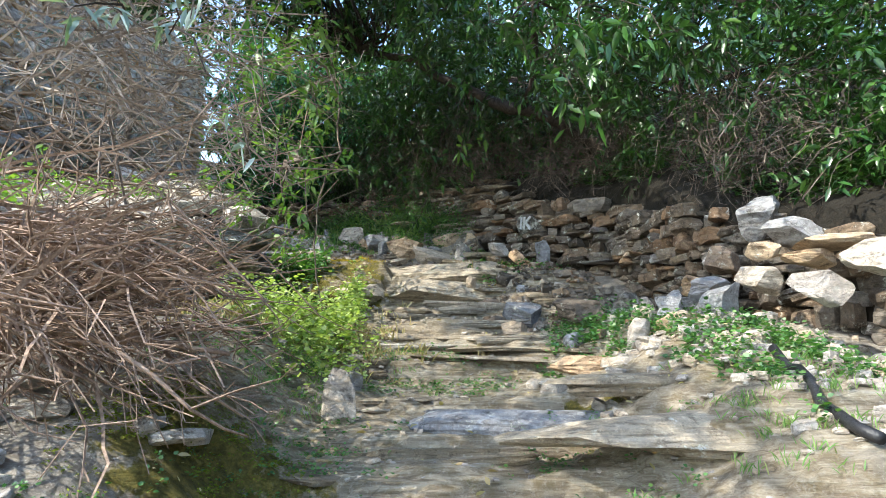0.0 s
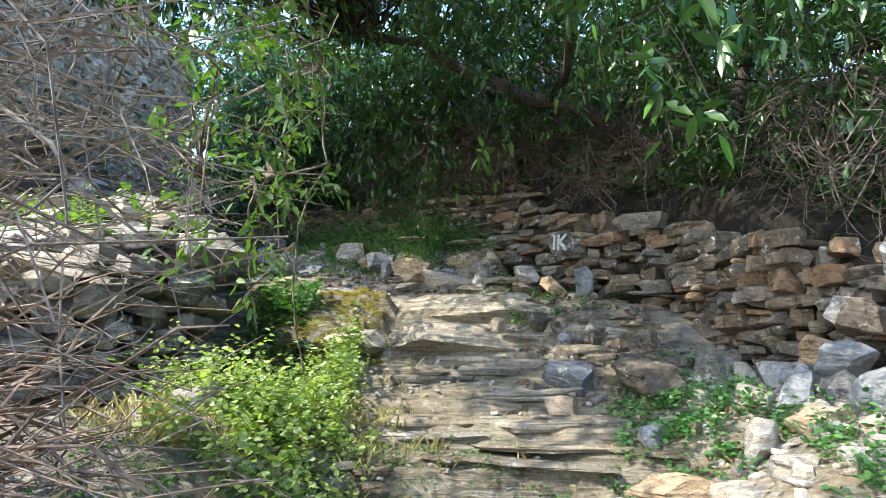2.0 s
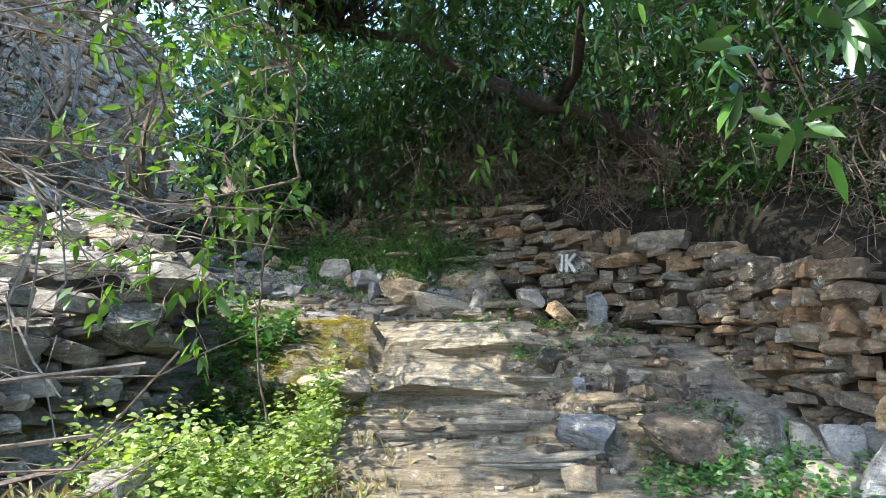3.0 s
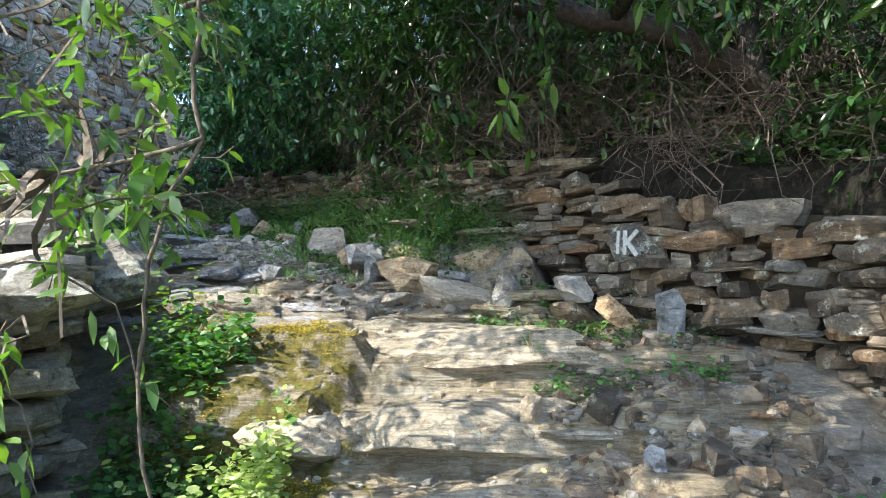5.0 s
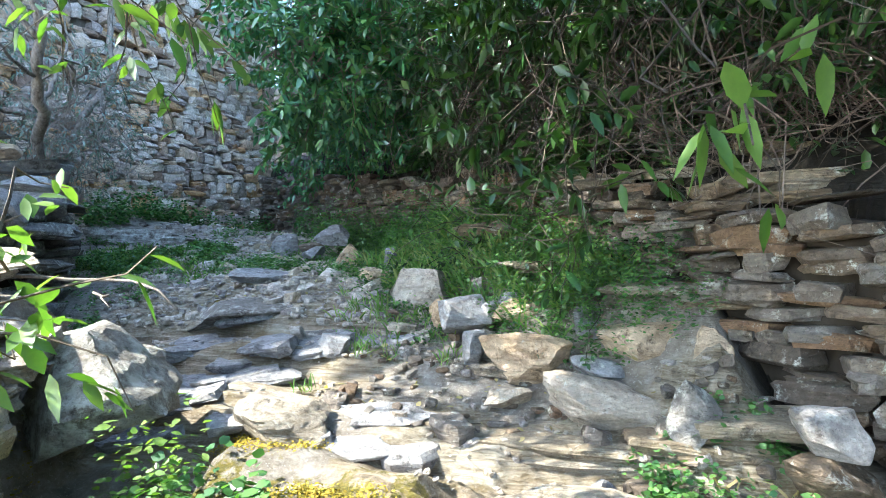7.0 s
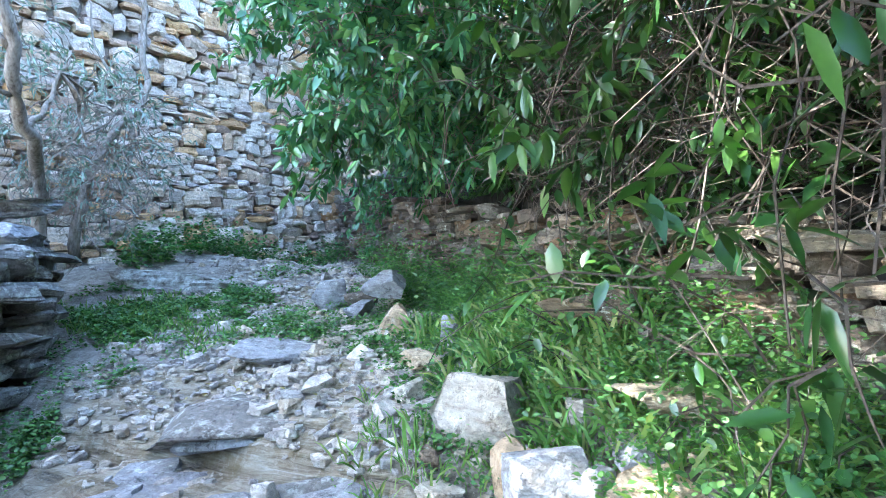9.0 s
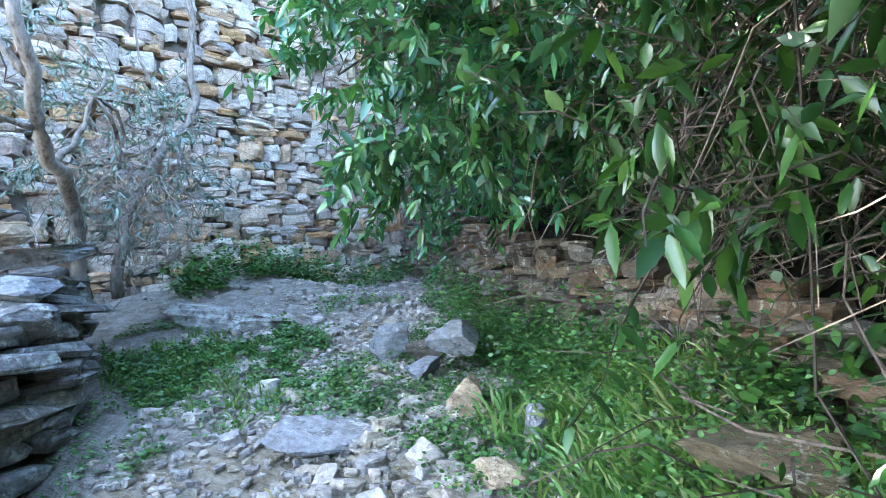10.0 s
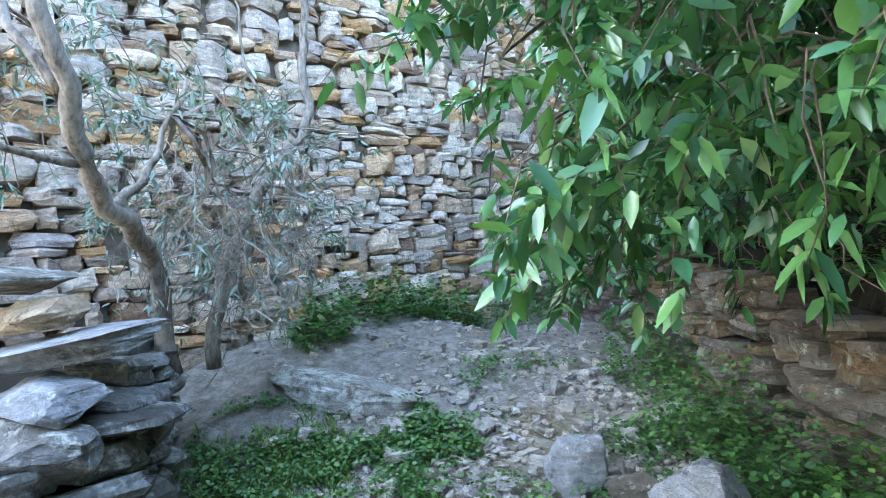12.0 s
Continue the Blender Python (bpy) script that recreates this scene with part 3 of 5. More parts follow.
def ledge_plates():
    """Thin plates of bedrock that make the edges of the steps."""
    r = np.random.default_rng(77)
    for at, top in STEPS:
        if not 0.9 < at < 7.2:
            continue
        left, right = (-0.55, 1.7) if at < 3.3 else (-0.6, 0.75)
        x = left
        while x < right:
            long = 2.2 if at < 3.3 else 1.4
            w, d, h = long * r.uniform(0.2, 0.52), r.uniform(0.2, 0.4), r.uniform(0.02, 0.06)
            mid = x + w / 2
            warp = 0.13 * rough(np.array([mid]), np.array([at * 0.25]), 0.8, 31, 2)[0] + 0.035 * rough(np.array([mid]), np.array([at * 0.2]), 4.0, 33, 3)[0]
            front = at - warp - r.uniform(-0.03, 0.06)
            z = gz(mid, front + 0.2) - h * r.uniform(0.3, 0.55)
            if r.random() < (0.5 if 4.9 < at < 6.3 else 0.75):
                LATE.append((ground, int(r.integers(24)), stone_at(mid, front + d / 2, z, (w * 1.25, d, h), r.normal(0, 4), (r.normal(2, 2), r.normal(0, 1.5))), LEDGE))
            for k in range(2):
                if r.random() < 0.55:
                    LATE.append((ground, int(r.integers(24)), stone_at(mid + r.normal(0, 0.12), front + d / 2 - 0.02 * k, z - h * 0.8 * (k + 1), (w * r.uniform(0.8, 1.5), d, h * 0.9), r.normal(0, 4), (r.normal(2, 2), r.normal(0, 1.5))), LEDGE))
            x += w * r.uniform(0.8, 1.3)
    for _ in range(34):
        x, y = -1.85 + r.normal(0, 0.4), 6.45 + r.normal(0, 0.35)
        w, d, h = r.uniform(0.18, 0.5), r.uniform(0.16, 0.36), r.uniform(0.03, 0.08)
        LATE.append((ground, int(r.integers(12)), stone_at(x, y, gz(x, y) - h * 0.1, (w, d, h), r.normal(25, 14), (r.normal(5, 5), r.normal(-4, 4))), GREY_STONE))


ledge_plates()

# ---- loose stones ----


def loose(name, label, at, size, turn, material, tip=(0, 0), kind=None, group="", sink=0.15):
    """One loose stone, a dense worn block with broken faces, lying on the ground at its place."""
    r = np.random.default_rng(int(abs(at[0]) * 911 + abs(at[1]) * 577) if kind is None else kind)
    bm = bmesh.new()
    bmesh.ops.create_icosphere(bm, subdivisions=4 if max(size) > 0.24 else 3, radius=0.5)
    planes = [(Vector(r.normal(size=3)).normalized(), r.uniform(0.2, 0.36)) for _ in range(15)]
    planes += [(Vector((0, 0, 1)), 0.34), (Vector((0, 0, -1)), 0.34), (Vector((1, 0.2, 0)).normalized(), 0.42), (Vector((-1, 0.15, 0)).normalized(), 0.42)]
    for v in bm.verts:
        for n, d in planes:
            over = v.co.dot(n) - d
            if over > 0:
                v.co -= n * over
        v.co *= 1.0 + 0.07 * noise.noise(v.co * 3 + Vector((at[0] * 9, at[1] * 9, 0))) + 0.035 * noise.noise(v.co * 9) + 0.02 * noise.noise(v.co * 22)
    for v in bm.verts:
        cut = 1.0 + 0.07 * noise.noise(Vector((v.co.z * 16 + at[0] * 5, at[1] * 3, 0.5))) + 0.03 * noise.noise(Vector((v.co.z * 45, at[0] * 7, at[1])))
        v.co.x *= cut
        v.co.y *= cut
    xs, ys, zs = ([v.co[i] for v in bm.verts] for i in range(3))
    for v in bm.verts:
        for i, c in enumerate((xs, ys, zs)):
            v.co[i] = ((v.co[i] - min(c)) / (max(c) - min(c)) - 0.5) * size[i]
    me = bpy.data.meshes.new(name)
    bm.to_mesh(me)
    bm.free()
    me.materials.append(material)
    z = at[2] if len(at) > 2 else gz(at[0], at[1]) + size[2] * (0.5 - sink)
    ob = thing(name, label, "stone", mesh=me, group=group)
    ob.matrix_world = pose(at[0], at[1], z, tip[0], tip[1], turn)
    return ob


loose("standing_stone", "pale flat stone standing upright on the path", (-0.5, 2.85), (0.17, 0.07, 0.3), 8, PALE_STONE, (-14, 4), sink=0.1)
loose("flat_stone", "pale flat stone lying on the mossy bank", (-0.98, 2.12), (0.26, 0.16, 0.06), 12, PALE_STONE)
loose("orange_stone", "flat orange-brown stone lying beside the path", (0.8, 3.42), (0.38, 0.22, 0.12), -6, TAN_STONE)
loose("rubble_block", "pale grey slab-topped block in the rubble", (1.8, 3.77, 1.86), (0.32, 0.24, 0.18), 8, GREY_STONE, (6, -10))
loose("rubble_block", "dark grey block under a paler one in the rubble", (1.72, 3.78, 1.7), (0.24, 0.2, 0.24), -12, STUMP_STONE)
loose("rubble_block", "big rounded grey stone in the rubble", (1.68, 3.42, 1.68), (0.25, 0.22, 0.36), 20, GREY_STONE, (8, -8))
loose("leaning_slab", "blue-grey slab leaning in the rubble", (1.46, 3.66, 1.72), (0.14, 0.14, 0.3), -14, GREY_STONE, (-12, 26))
loose("white_stone", "white angular stone in the rubble", (1.46, 3.52, 1.66), (0.17, 0.12, 0.09), 10, PALE_STONE, (8, 6))
loose("rubble_block", "brown block at the foot of the rubble", (1.42, 3.42, 1.6), (0.28, 0.2, 0.16), -8, TAN_STONE, (4, 6))
loose("rubble_block", "grey squared stone at the wall's foot", (1.82, 4.12), (0.25, 0.18, 0.2), 12, GREY_STONE, (8, 0))
loose("rubble_block", "pale angular block high in the rubble", (1.98, 3.98, 2.07), (0.27, 0.22, 0.2), -16, PALE_STONE, (6, 12))
loose("weed_stone", "brown-grey angular stone on weedy ground", (1.36, 4.25), (0.25, 0.2, 0.22), 10, STUMP_STONE)
loose("weed_stone", "white angular stone on weedy ground", (1.5, 4.16), (0.13, 0.12, 0.2), 40, PALE_STONE)
loose("weed_stone", "blue-grey angular stone on weedy ground", (1.62, 4.1), (0.18, 0.15, 0.2), -25, GREY_STONE)
loose("weed_stone", "small blue-grey stone on weedy ground", (1.29, 4.0), (0.14, 0.11, 0.08), 15, GREY_STONE)
loose("tilted_slab", "grey slab tilted against the rubble", (0.67, 4.5), (0.33, 0.26, 0.2), 30, GREY_STONE, (20, 5))
loose("tilted_slab", "brown-grey slab tilted among weeds", (1.02, 4.28), (0.38, 0.28, 0.2), -15, WALL_STONE, (24, -6))
loose("weed_stone", "brown stone beside the rock steps", (0.53, 4.15), (0.21, 0.16, 0.14), 20, TAN_STONE)
loose("weed_stone", "grey stone among low weeds", (0.85, 3.75), (0.14, 0.12, 0.12), -10, GREY_STONE)
loose("standing_stone", "blue-white stone standing in the weeds", (1.16, 3.4), (0.13, 0.09, 0.2), 20, PALE_STONE, (6, 14))
loose("white_stone", "small white stone on the path's edge", (0.57, 3.22), (0.1, 0.09, 0.08), 0, PALE_STONE)
loose("white_stone", "flat white stone on the path's edge", (1.18, 3.22), (0.2, 0.12, 0.06), 10, PALE_STONE)
loose("round_stone", "large rounded grey stone topping the rubble wall", (2.16, 3.72, 2.33), (0.29, 0.25, 0.3), 25, GREY_STONE, (10, -14))
loose("pale_boulder", "pale blue-grey boulder lying on the rubble wall", (2.16, 3.42, 2.18), (0.4, 0.3, 0.2), -10, GREY_STONE, (0, 12))
loose("slab_stone", "brown flat slab lying on the rubble wall", (2.08, 3.05, 2.03), (0.42, 0.34, 0.09), 8, TAN_STONE, (4, -3))
loose("slab_stone", "tan flat slab under a longer one on the rubble", (1.99, 3.05, 1.94), (0.28, 0.3, 0.09), -6, TAN_STONE, (0, 4))
loose("slab_stone", "pale sunlit slab lying on the rubble wall", (2.14, 2.6, 1.88), (0.5, 0.44, 0.18), -12, PALE_STONE, (3, -6))
loose("rubble_block", "white sunlit stone in the rubble", (1.88, 2.8, 1.74), (0.24, 0.22, 0.18), 22, PALE_STONE)
loose("rubble_block", "brown angular stone in the rubble", (1.78, 3.92, 1.9), (0.25, 0.2, 0.15), -20, TAN_STONE, (5, 5))
loose("rubble_block", "tan stone packed under the boulder", (1.98, 3.42, 2.05), (0.2, 0.2, 0.12), 30, TAN_STONE)
loose("rubble_block", "pale brown stone packed in the rubble", (1.86, 3.32, 1.86), (0.24, 0.22, 0.16), -5, PALE_STONE, (0, 8))
loose("rubble_block", "grey stone packed in the rubble", (1.88, 3.78, 2.06), (0.24, 0.2, 0.18), 15, WALL_STONE)
loose("boulder", "mossy lichen-spotted boulder beside the rock ledge", (-1.98, 5.72, 2.68), (0.6, 0.5, 0.46), 12, LICHEN_STONE, (5, -4), kind=61)
loose("boulder", "lichened boulder at the end of the sunny wall", (-1.66, 4.74, 2.56), (0.4, 0.34, 0.26), -15, LICHEN_STONE, (5, 8))
loose("crown_slab", "long pale slab crowning the sunny rubble bank", (-2.75, 5.7, 3.18), (0.75, 0.4, 0.13), 12, PALE_STONE, (10, -4), kind=71)
loose("crown_slab", "broad tan slab on the sunny rubble bank", (-2.25, 5.25, 2.92), (0.6, 0.4, 0.11), -8, TAN_STONE, (12, 4), kind=72)
loose("crown_slab", "pale tilted slab on the sunny rubble bank", (-2.55, 4.6, 2.7), (0.5, 0.36, 0.1), 20, PALE_STONE, (16, -6), kind=73)
loose("crown_slab", "grey slab at the lip of the sunny wall", (-1.9, 4.35, 2.58), (0.5, 0.34, 0.12), -30, LICHEN_STONE, (8, 4), kind=74)
loose("crown_slab", "pale slab at the lip of the sunny wall", (-2.05, 3.8, 2.35), (0.46, 0.34, 0.1), 34, PALE_STONE, (12, 6), kind=75)
loose("face_block", "big brown block in the shaded face of the wall", (-1.68, 4.45, 2.3), (0.3, 0.4, 0.26), 10, STUMP_STONE, (0, 4), kind=76)
loose("mossy_rock", "mossy overhanging rock beside the path", (-1.42, 6.1), (0.46, 0.3, 0.24), 10, LEDGE, (8, 6), sink=0.3, kind=62)
loose("ledge_block", "white limestone block at the edge of the step", (-0.72, 4.98), (0.46, 0.3, 0.2), 4, PALE_STONE, (0, 4), sink=0.4)
loose("ledge_rock", "broad smooth pale rock ledge across the path", (0.05, 5.12), (1.35, 0.5, 0.24), 5, PATH_ROCK, (3, 2), sink=0.62, kind=21)
loose("ledge_rock", "broad brown rock ledge across the path", (0.15, 5.78), (1.5, 0.55, 0.3), -3, PATH_ROCK, (2, 0), sink=0.66, kind=22)
loose("ledge_rock", "long pale bedrock slab beside the path", (0.95, 2.42), (1.5, 0.42, 0.16), 4, PATH_ROCK, (5, -3), sink=0.6, kind=23)
loose("ledge_rock", "flat grey bedrock slab across the path", (0.5, 2.85), (1.35, 0.36, 0.14), -3, GREY_STONE, (6, 0), sink=0.6, kind=24)
loose("ledge_rock", "layered brown bedrock ledge in the path", (-0.05, 4.28), (1.1, 0.34, 0.14), 2, LEDGE, (3, 1), sink=0.6, kind=25)
loose("rock_outcrop", "low grey rock outcrop by the tall wall", (-4.55, 8.55), (1.1, 0.4, 0.26), 28, LICHEN_STONE, (0, 4), sink=0.45, kind=26)
# the row of stones that edges the upper path
loose("edge_stone", "long pale stone edging the upper path", (-0.1, 6.37, 2.54), (0.5, 0.2, 0.2), -12, PALE_STONE, (0, 8))
loose("edge_stone", "brown wedge stone edging the upper path", (-0.47, 6.66, 2.69), (0.44, 0.26, 0.28), 6, TAN_STONE, (14, 14))
loose("edge_stone", "flat tan stone lying on the edging row", (0.07, 6.6, 2.77), (0.4, 0.24, 0.17), -4, TAN_STONE, (0, -5))
loose("edge_stone", "small grey stone in the edging row", (-0.13, 6.53, 2.66), (0.24, 0.18, 0.11), -10, GREY_STONE)
loose("edge_stone", "grey angular stone on the edging row", (-0.15, 6.78, 2.82), (0.22, 0.2, 0.18), 20, GREY_STONE)
loose("edge_stone", "upright tan stone in the edging row", (0.32, 6.5, 2.72), (0.16, 0.16, 0.26), 10, TAN_STONE, (8, 14))
loose("edge_stone", "grey stone edging the upper path", (-0.73, 6.76), (0.14, 0.14, 0.2), 50, GREY_STONE)
loose("edge_stone", "pale grey angular stone capping the edging row", (-0.83, 6.98, 2.84), (0.28, 0.24, 0.22), 25, GREY_STONE, (6, -12), kind=52)
loose("edge_stone", "small round grey stone in the edging row", (-0.7, 7.0, 2.86), (0.1, 0.1, 0.12), 0, GREY_STONE)
loose("edge_stone", "orange-brown slab lying behind the edging row", (-0.49, 7.02, 2.86), (0.36, 0.24, 0.14), -8, TAN_STONE, (5, 3))
loose("edge_stone", "squared pale block at the end of the edging row", (-1.18, 7.28, 2.97), (0.38, 0.34, 0.24), 24, PALE_STONE, (-6, 6), kind=51)
loose("edge_stone", "flat white stone under the brown wedge", (-0.52, 6.55), (0.22, 0.16, 0.1), 10, PALE_STONE)
loose("edge_stone", "tan stone packed under the row", (-0.98, 7.1, 2.84), (0.2, 0.2, 0.16), 0, TAN_STONE)
loose("edge_stone", "dark grey slab leaning beside the long stone", (0.22, 6.22), (0.17, 0.12, 0.24), -20, STUMP_STONE, (0, 20))
loose("wedge_stone", "pale pointed stone at the wall's foot", (0.6, 6.08, 2.57), (0.24, 0.2, 0.17), -20, PALE_STONE, (12, 10))
loose("foot_stone", "dark flat stone under the pointed one", (0.6, 6.08, 2.43), (0.28, 0.22, 0.16), 5, WALL_STONE)
loose("fallen_slab", "rust-brown slab leaning at the wall's foot", (0.79, 5.87, 2.44), (0.26, 0.1, 0.12), -20, TAN_STONE, (0, 46))
loose("upright_stone", "grey pointed stone upright at the pier's foot", (1.0, 5.6), (0.15, 0.1, 0.3), 5, GREY_STONE, (6, -10))
loose("tan_stone", "small tan stone on the rock step", (0.25, 5.08), (0.12, 0.09, 0.15), 30, TAN_STONE, (20, 0))
loose("tan_stone", "small tan stone at the pier's foot", (0.8, 5.4), (0.11, 0.09, 0.08), 0, TAN_STONE)
loose("chip_stone", "tan chip in the rubble slope", (0.87, 4.92), (0.11, 0.1, 0.09), 15, TAN_STONE)
loose("chip_stone", "pale chip in the rubble slope", (1.03, 4.88), (0.14, 0.1, 0.08), -15, PALE_STONE)
loose("chip_stone", "grey upright chip in the rubble slope", (0.66, 4.75), (0.1, 0.09, 0.12), 40, GREY_STONE)
loose("chip_stone", "small pale chip on the rock step", (0.41, 5.2), (0.1, 0.09, 0.07), 25, PALE_STONE)
loose("pink_stone", "small white-pink stone on the rock step", (0.35, 5.75), (0.2, 0.14, 0.13), -8, PALE_STONE)
loose("path_stone", "small grey stone lying in the weeds", (-0.1, 6.05), (0.13, 0.09, 0.11), 40, GREY_STONE)
# courtyard
loose("path_stone", "flat blue-grey stone on the weedy bank", (-0.6, 7.08), (0.18, 0.12, 0.09), -15, GREY_STONE)
loose("brown_block", "mossy brown rock in the weeds at the wall's foot", (-0.82, 7.55), (0.4, 0.3, 0.2), -15, LEDGE, (6, 4))
loose("path_stone", "white stone in the grass below the courtyard", (-1.72, 6.75), (0.09, 0.09, 0.12), 20, PALE_STONE)
loose("path_stone", "flat pinkish stone in the grass", (-1.2, 6.98), (0.18, 0.13, 0.08), 5, PALE_STONE)
loose("path_stone", "grey wedge stone on the rock ledge", (-1.45, 6.65), (0.16, 0.12, 0.11), 30, GREY_STONE, (10, 10))
loose("tan_block", "tan stone standing in the grass", (-2.1, 8.15), (0.18, 0.15, 0.22), 15, TAN_STONE, (6, 12))
loose("grey_pointed_stone", "pointed grey stone standing in the grass", (-1.66, 7.98), (0.11, 0.1, 0.2), 0, GREY_STONE, (5, -5))
loose("path_stone", "flat tan stone among courtyard chips", (-1.68, 7.72), (0.25, 0.2, 0.1), 10, TAN_STONE)
loose("path_stone", "pale stone among courtyard chips", (-2.05, 7.75), (0.16, 0.13, 0.09), -20, PALE_STONE)
loose("blue_stone", "blue-grey block in a small stone heap", (-3.06, 8.74), (0.28, 0.24, 0.28), 12, GREY_STONE, (0, -6), group="stone heap")
loose("blue_stone", "rounded blue-grey stone in a small stone heap", (-2.46, 8.62, 3.38), (0.34, 0.26, 0.2), -18, GREY_STONE, (0, 6), group="stone heap")
loose("blue_stone", "dark stone in a small stone heap", (-2.78, 8.76), (0.26, 0.18, 0.17), 40, WALL_STONE, (10, 0), group="stone heap")
loose("blue_stone", "small grey stone in a small stone heap", (-2.6, 8.46), (0.22, 0.2, 0.16), 5, GREY_STONE, group="stone heap")
loose("rock_slab", "low grey rock slab in the courtyard ground", (-2.55, 7.75), (0.6, 0.45, 0.16), 35, GREY_STONE, (0, 5), sink=0.5)
loose("yard_rock", "smooth grey bedrock hump in the courtyard path", (-2.3, 7.25), (1.0, 0.7, 0.26), 30, STUMP_STONE, (3, -4), sink=0.86, kind=31)
loose("yard_rock", "smooth worn bedrock slab in the courtyard path", (-2.85, 7.85), (0.85, 0.55, 0.2), 40, STUMP_STONE, (0, -3), sink=0.86, kind=32)
loose("yard_rock", "layered grey bedrock below the courtyard", (-1.75, 6.85), (0.8, 0.5, 0.24), 22, STUMP_STONE, (4, 0), sink=0.74, kind=33)
loose("cap_slab", "broad lichen-pale capstone on the wall stump", (-4.27, 7.08, 3.87), (0.66, 0.62, 0.1), 32, GREY_STONE, (4, -5), kind=41)
loose("cap_slab", "white-faced grey block under the broad capstone", (-4.06, 7.02, 3.73), (0.46, 0.34, 0.14), 24, GREY_STONE, (2, 3), kind=42)
loose("cap_slab", "dark angular block in the end of the wall stump", (-3.96, 6.98, 3.57), (0.44, 0.36, 0.2), 40, STUMP_STONE, (-6, 5), kind=43)
loose("cap_slab", "brown wedge stone between the capstones of the stump", (-4.42, 7.06, 4.0), (0.36, 0.34, 0.14), 12, TAN_STONE, (4, 4), kind=44)
loose("cap_slab", "thick lichened upper capstone on the wall stump", (-4.62, 6.92, 4.13), (0.66, 0.6, 0.13), 6, LICHEN_STONE, (-2, 3), kind=45)
loose("cap_slab", "pale tilted slab on the face of the wall stump", (-3.8, 6.6, 3.55), (0.4, 0.3, 0.22), 62, PALE_STONE, (10, 14), kind=46)

# the stone with a painted letter
kstone = loose("marked_stone", "grey stone in the wall with a white painted letter K", (0.93, 5.98, 2.83), (0.3, 0.16, 0.24), -34, STUMP_STONE, (0, 10), kind=4)


def painted_k():
    bm = bmesh.new()
    for a, b, w in (((-0.075, 0.07), (-0.06, -0.075), 0.022), ((-0.03, 0.075), (-0.012, -0.075), 0.026), ((0.05, 0.085), (-0.01, 0.0), 0.026), ((-0.01, 0.01), (0.07, -0.07), 0.03)):
        a, b = Vector((a[0], 0, a[1])), Vector((b[0], 0, b[1]))
        side = (b - a).cross(Vector((0, 1, 0))).normalized() * w / 2
        quad = [bm.verts.new(p) for p in (a - side, a + side, b + side * 0.9, b - side)]
        face = bm.faces.new(quad)
        low = bmesh.ops.extrude_face_region(bm, geom=[face])["geom"]
        for v in low:
            if isinstance(v, bmesh.types.BMVert):
                v.co.y += 0.05
    bmesh.ops.recalc_face_normals(bm, faces=bm.faces)
    me = bpy.data.meshes.new("painted_letter")
    bm.to_mesh(me)
    bm.free()
    me.materials.append(WHITE_PAINT)
    return me


letter = new("painted_letter", painted_k())
letter.parent = kstone
letter.location, letter.scale = (0, -0.086, 0), (0.85, 1, 0.9)
tagged(letter, "white painted letter K")

loose("white_stone", "white stone at the foot of the mossy bank", (-0.98, 1.5), (0.2, 0.15, 0.12), 20, PALE_STONE)
loose("orange_stone", "orange-brown stone at the foot of the mossy bank", (-1.02, 1.22), (0.26, 0.2, 0.14), -12, TAN_STONE)

# scattered rubble


def scatter_stones(name, label, spots, size, seed, material, kind="stuff"):
    """Many small stones on the ground. spots: (x, y, rx, ry, count)."""
    r = np.random.default_rng(seed)
    list_of = []
    for x, y, rx, ry, count in spots:
        px, py = x + rx * r.uniform(-1, 1, count), y + ry * r.uniform(-1, 1, count)
        pz = ground_z(px, py)
        d, _ = bank(px, py)
        for i in range(count):
            if d[i] > -0.05:
                continue
            s = r.uniform(*size) * (2.0 if r.random() < 0.08 else 1)
            dims = (s, s * r.uniform(0.55, 0.9), s * r.uniform(0.15, 0.5))
            list_of.append((12 + int(r.integers(12)), stone_at(px[i], py[i], pz[i] + dims[2] * 0.25, dims, r.uniform(0, 360), (r.normal(0, 10), r.normal(0, 10)))))
    return thing(name, label, "rubble", mesh=joined_stones(name, list_of, material), kind=kind)


scatter_stones("courtyard_rubble", "pale flat stone chips strewn over the courtyard", [(-2.7, 8.4, 1.0, 1.3, 1300), (-3.5, 9.0, 1.1, 1.2, 900), (-1.9, 7.9, 0.6, 0.9, 650), (-4.6, 10.0, 1.0, 1.6, 400), (-1.2, 7.1, 0.5, 0.5, 260), (-2.9, 7.4, 0.8, 0.6, 350), (-2.0, 8.0, 0.7, 0.6, 300)], (0.018, 0.095), 31, PALE_STONE)
scatter_stones("path_rubble", "broken stone chips at the foot of the wall", [(0.9, 5.0, 0.55, 0.7, 640), (0.5, 6.1, 0.5, 0.35, 120), (1.3, 4.2, 0.5, 0.6, 120), (-0.7, 6.9, 0.6, 0.6, 170)], (0.025, 0.11), 32, WALL_STONE)
scatter_stones("bank_rubble", "pale stones tumbled from the wall beside the path", [(1.55, 3.4, 0.5, 0.9, 220), (1.8, 2.6, 0.5, 0.6, 170), (0.95, 3.1, 0.5, 0.4, 40)], (0.04, 0.13), 33, PALE_STONE)
scatter_stones("slab_chips", "small chips lying on the bare rock slabs", [(0.3, 2.6, 1.0, 0.9, 220), (0, 4.6, 0.7, 1.2, 300), (-2.0, 6.7, 0.8, 0.7, 200), (-0.3, 6.3, 0.6, 0.5, 200)], (0.012, 0.05), 34, PALE_STONE)
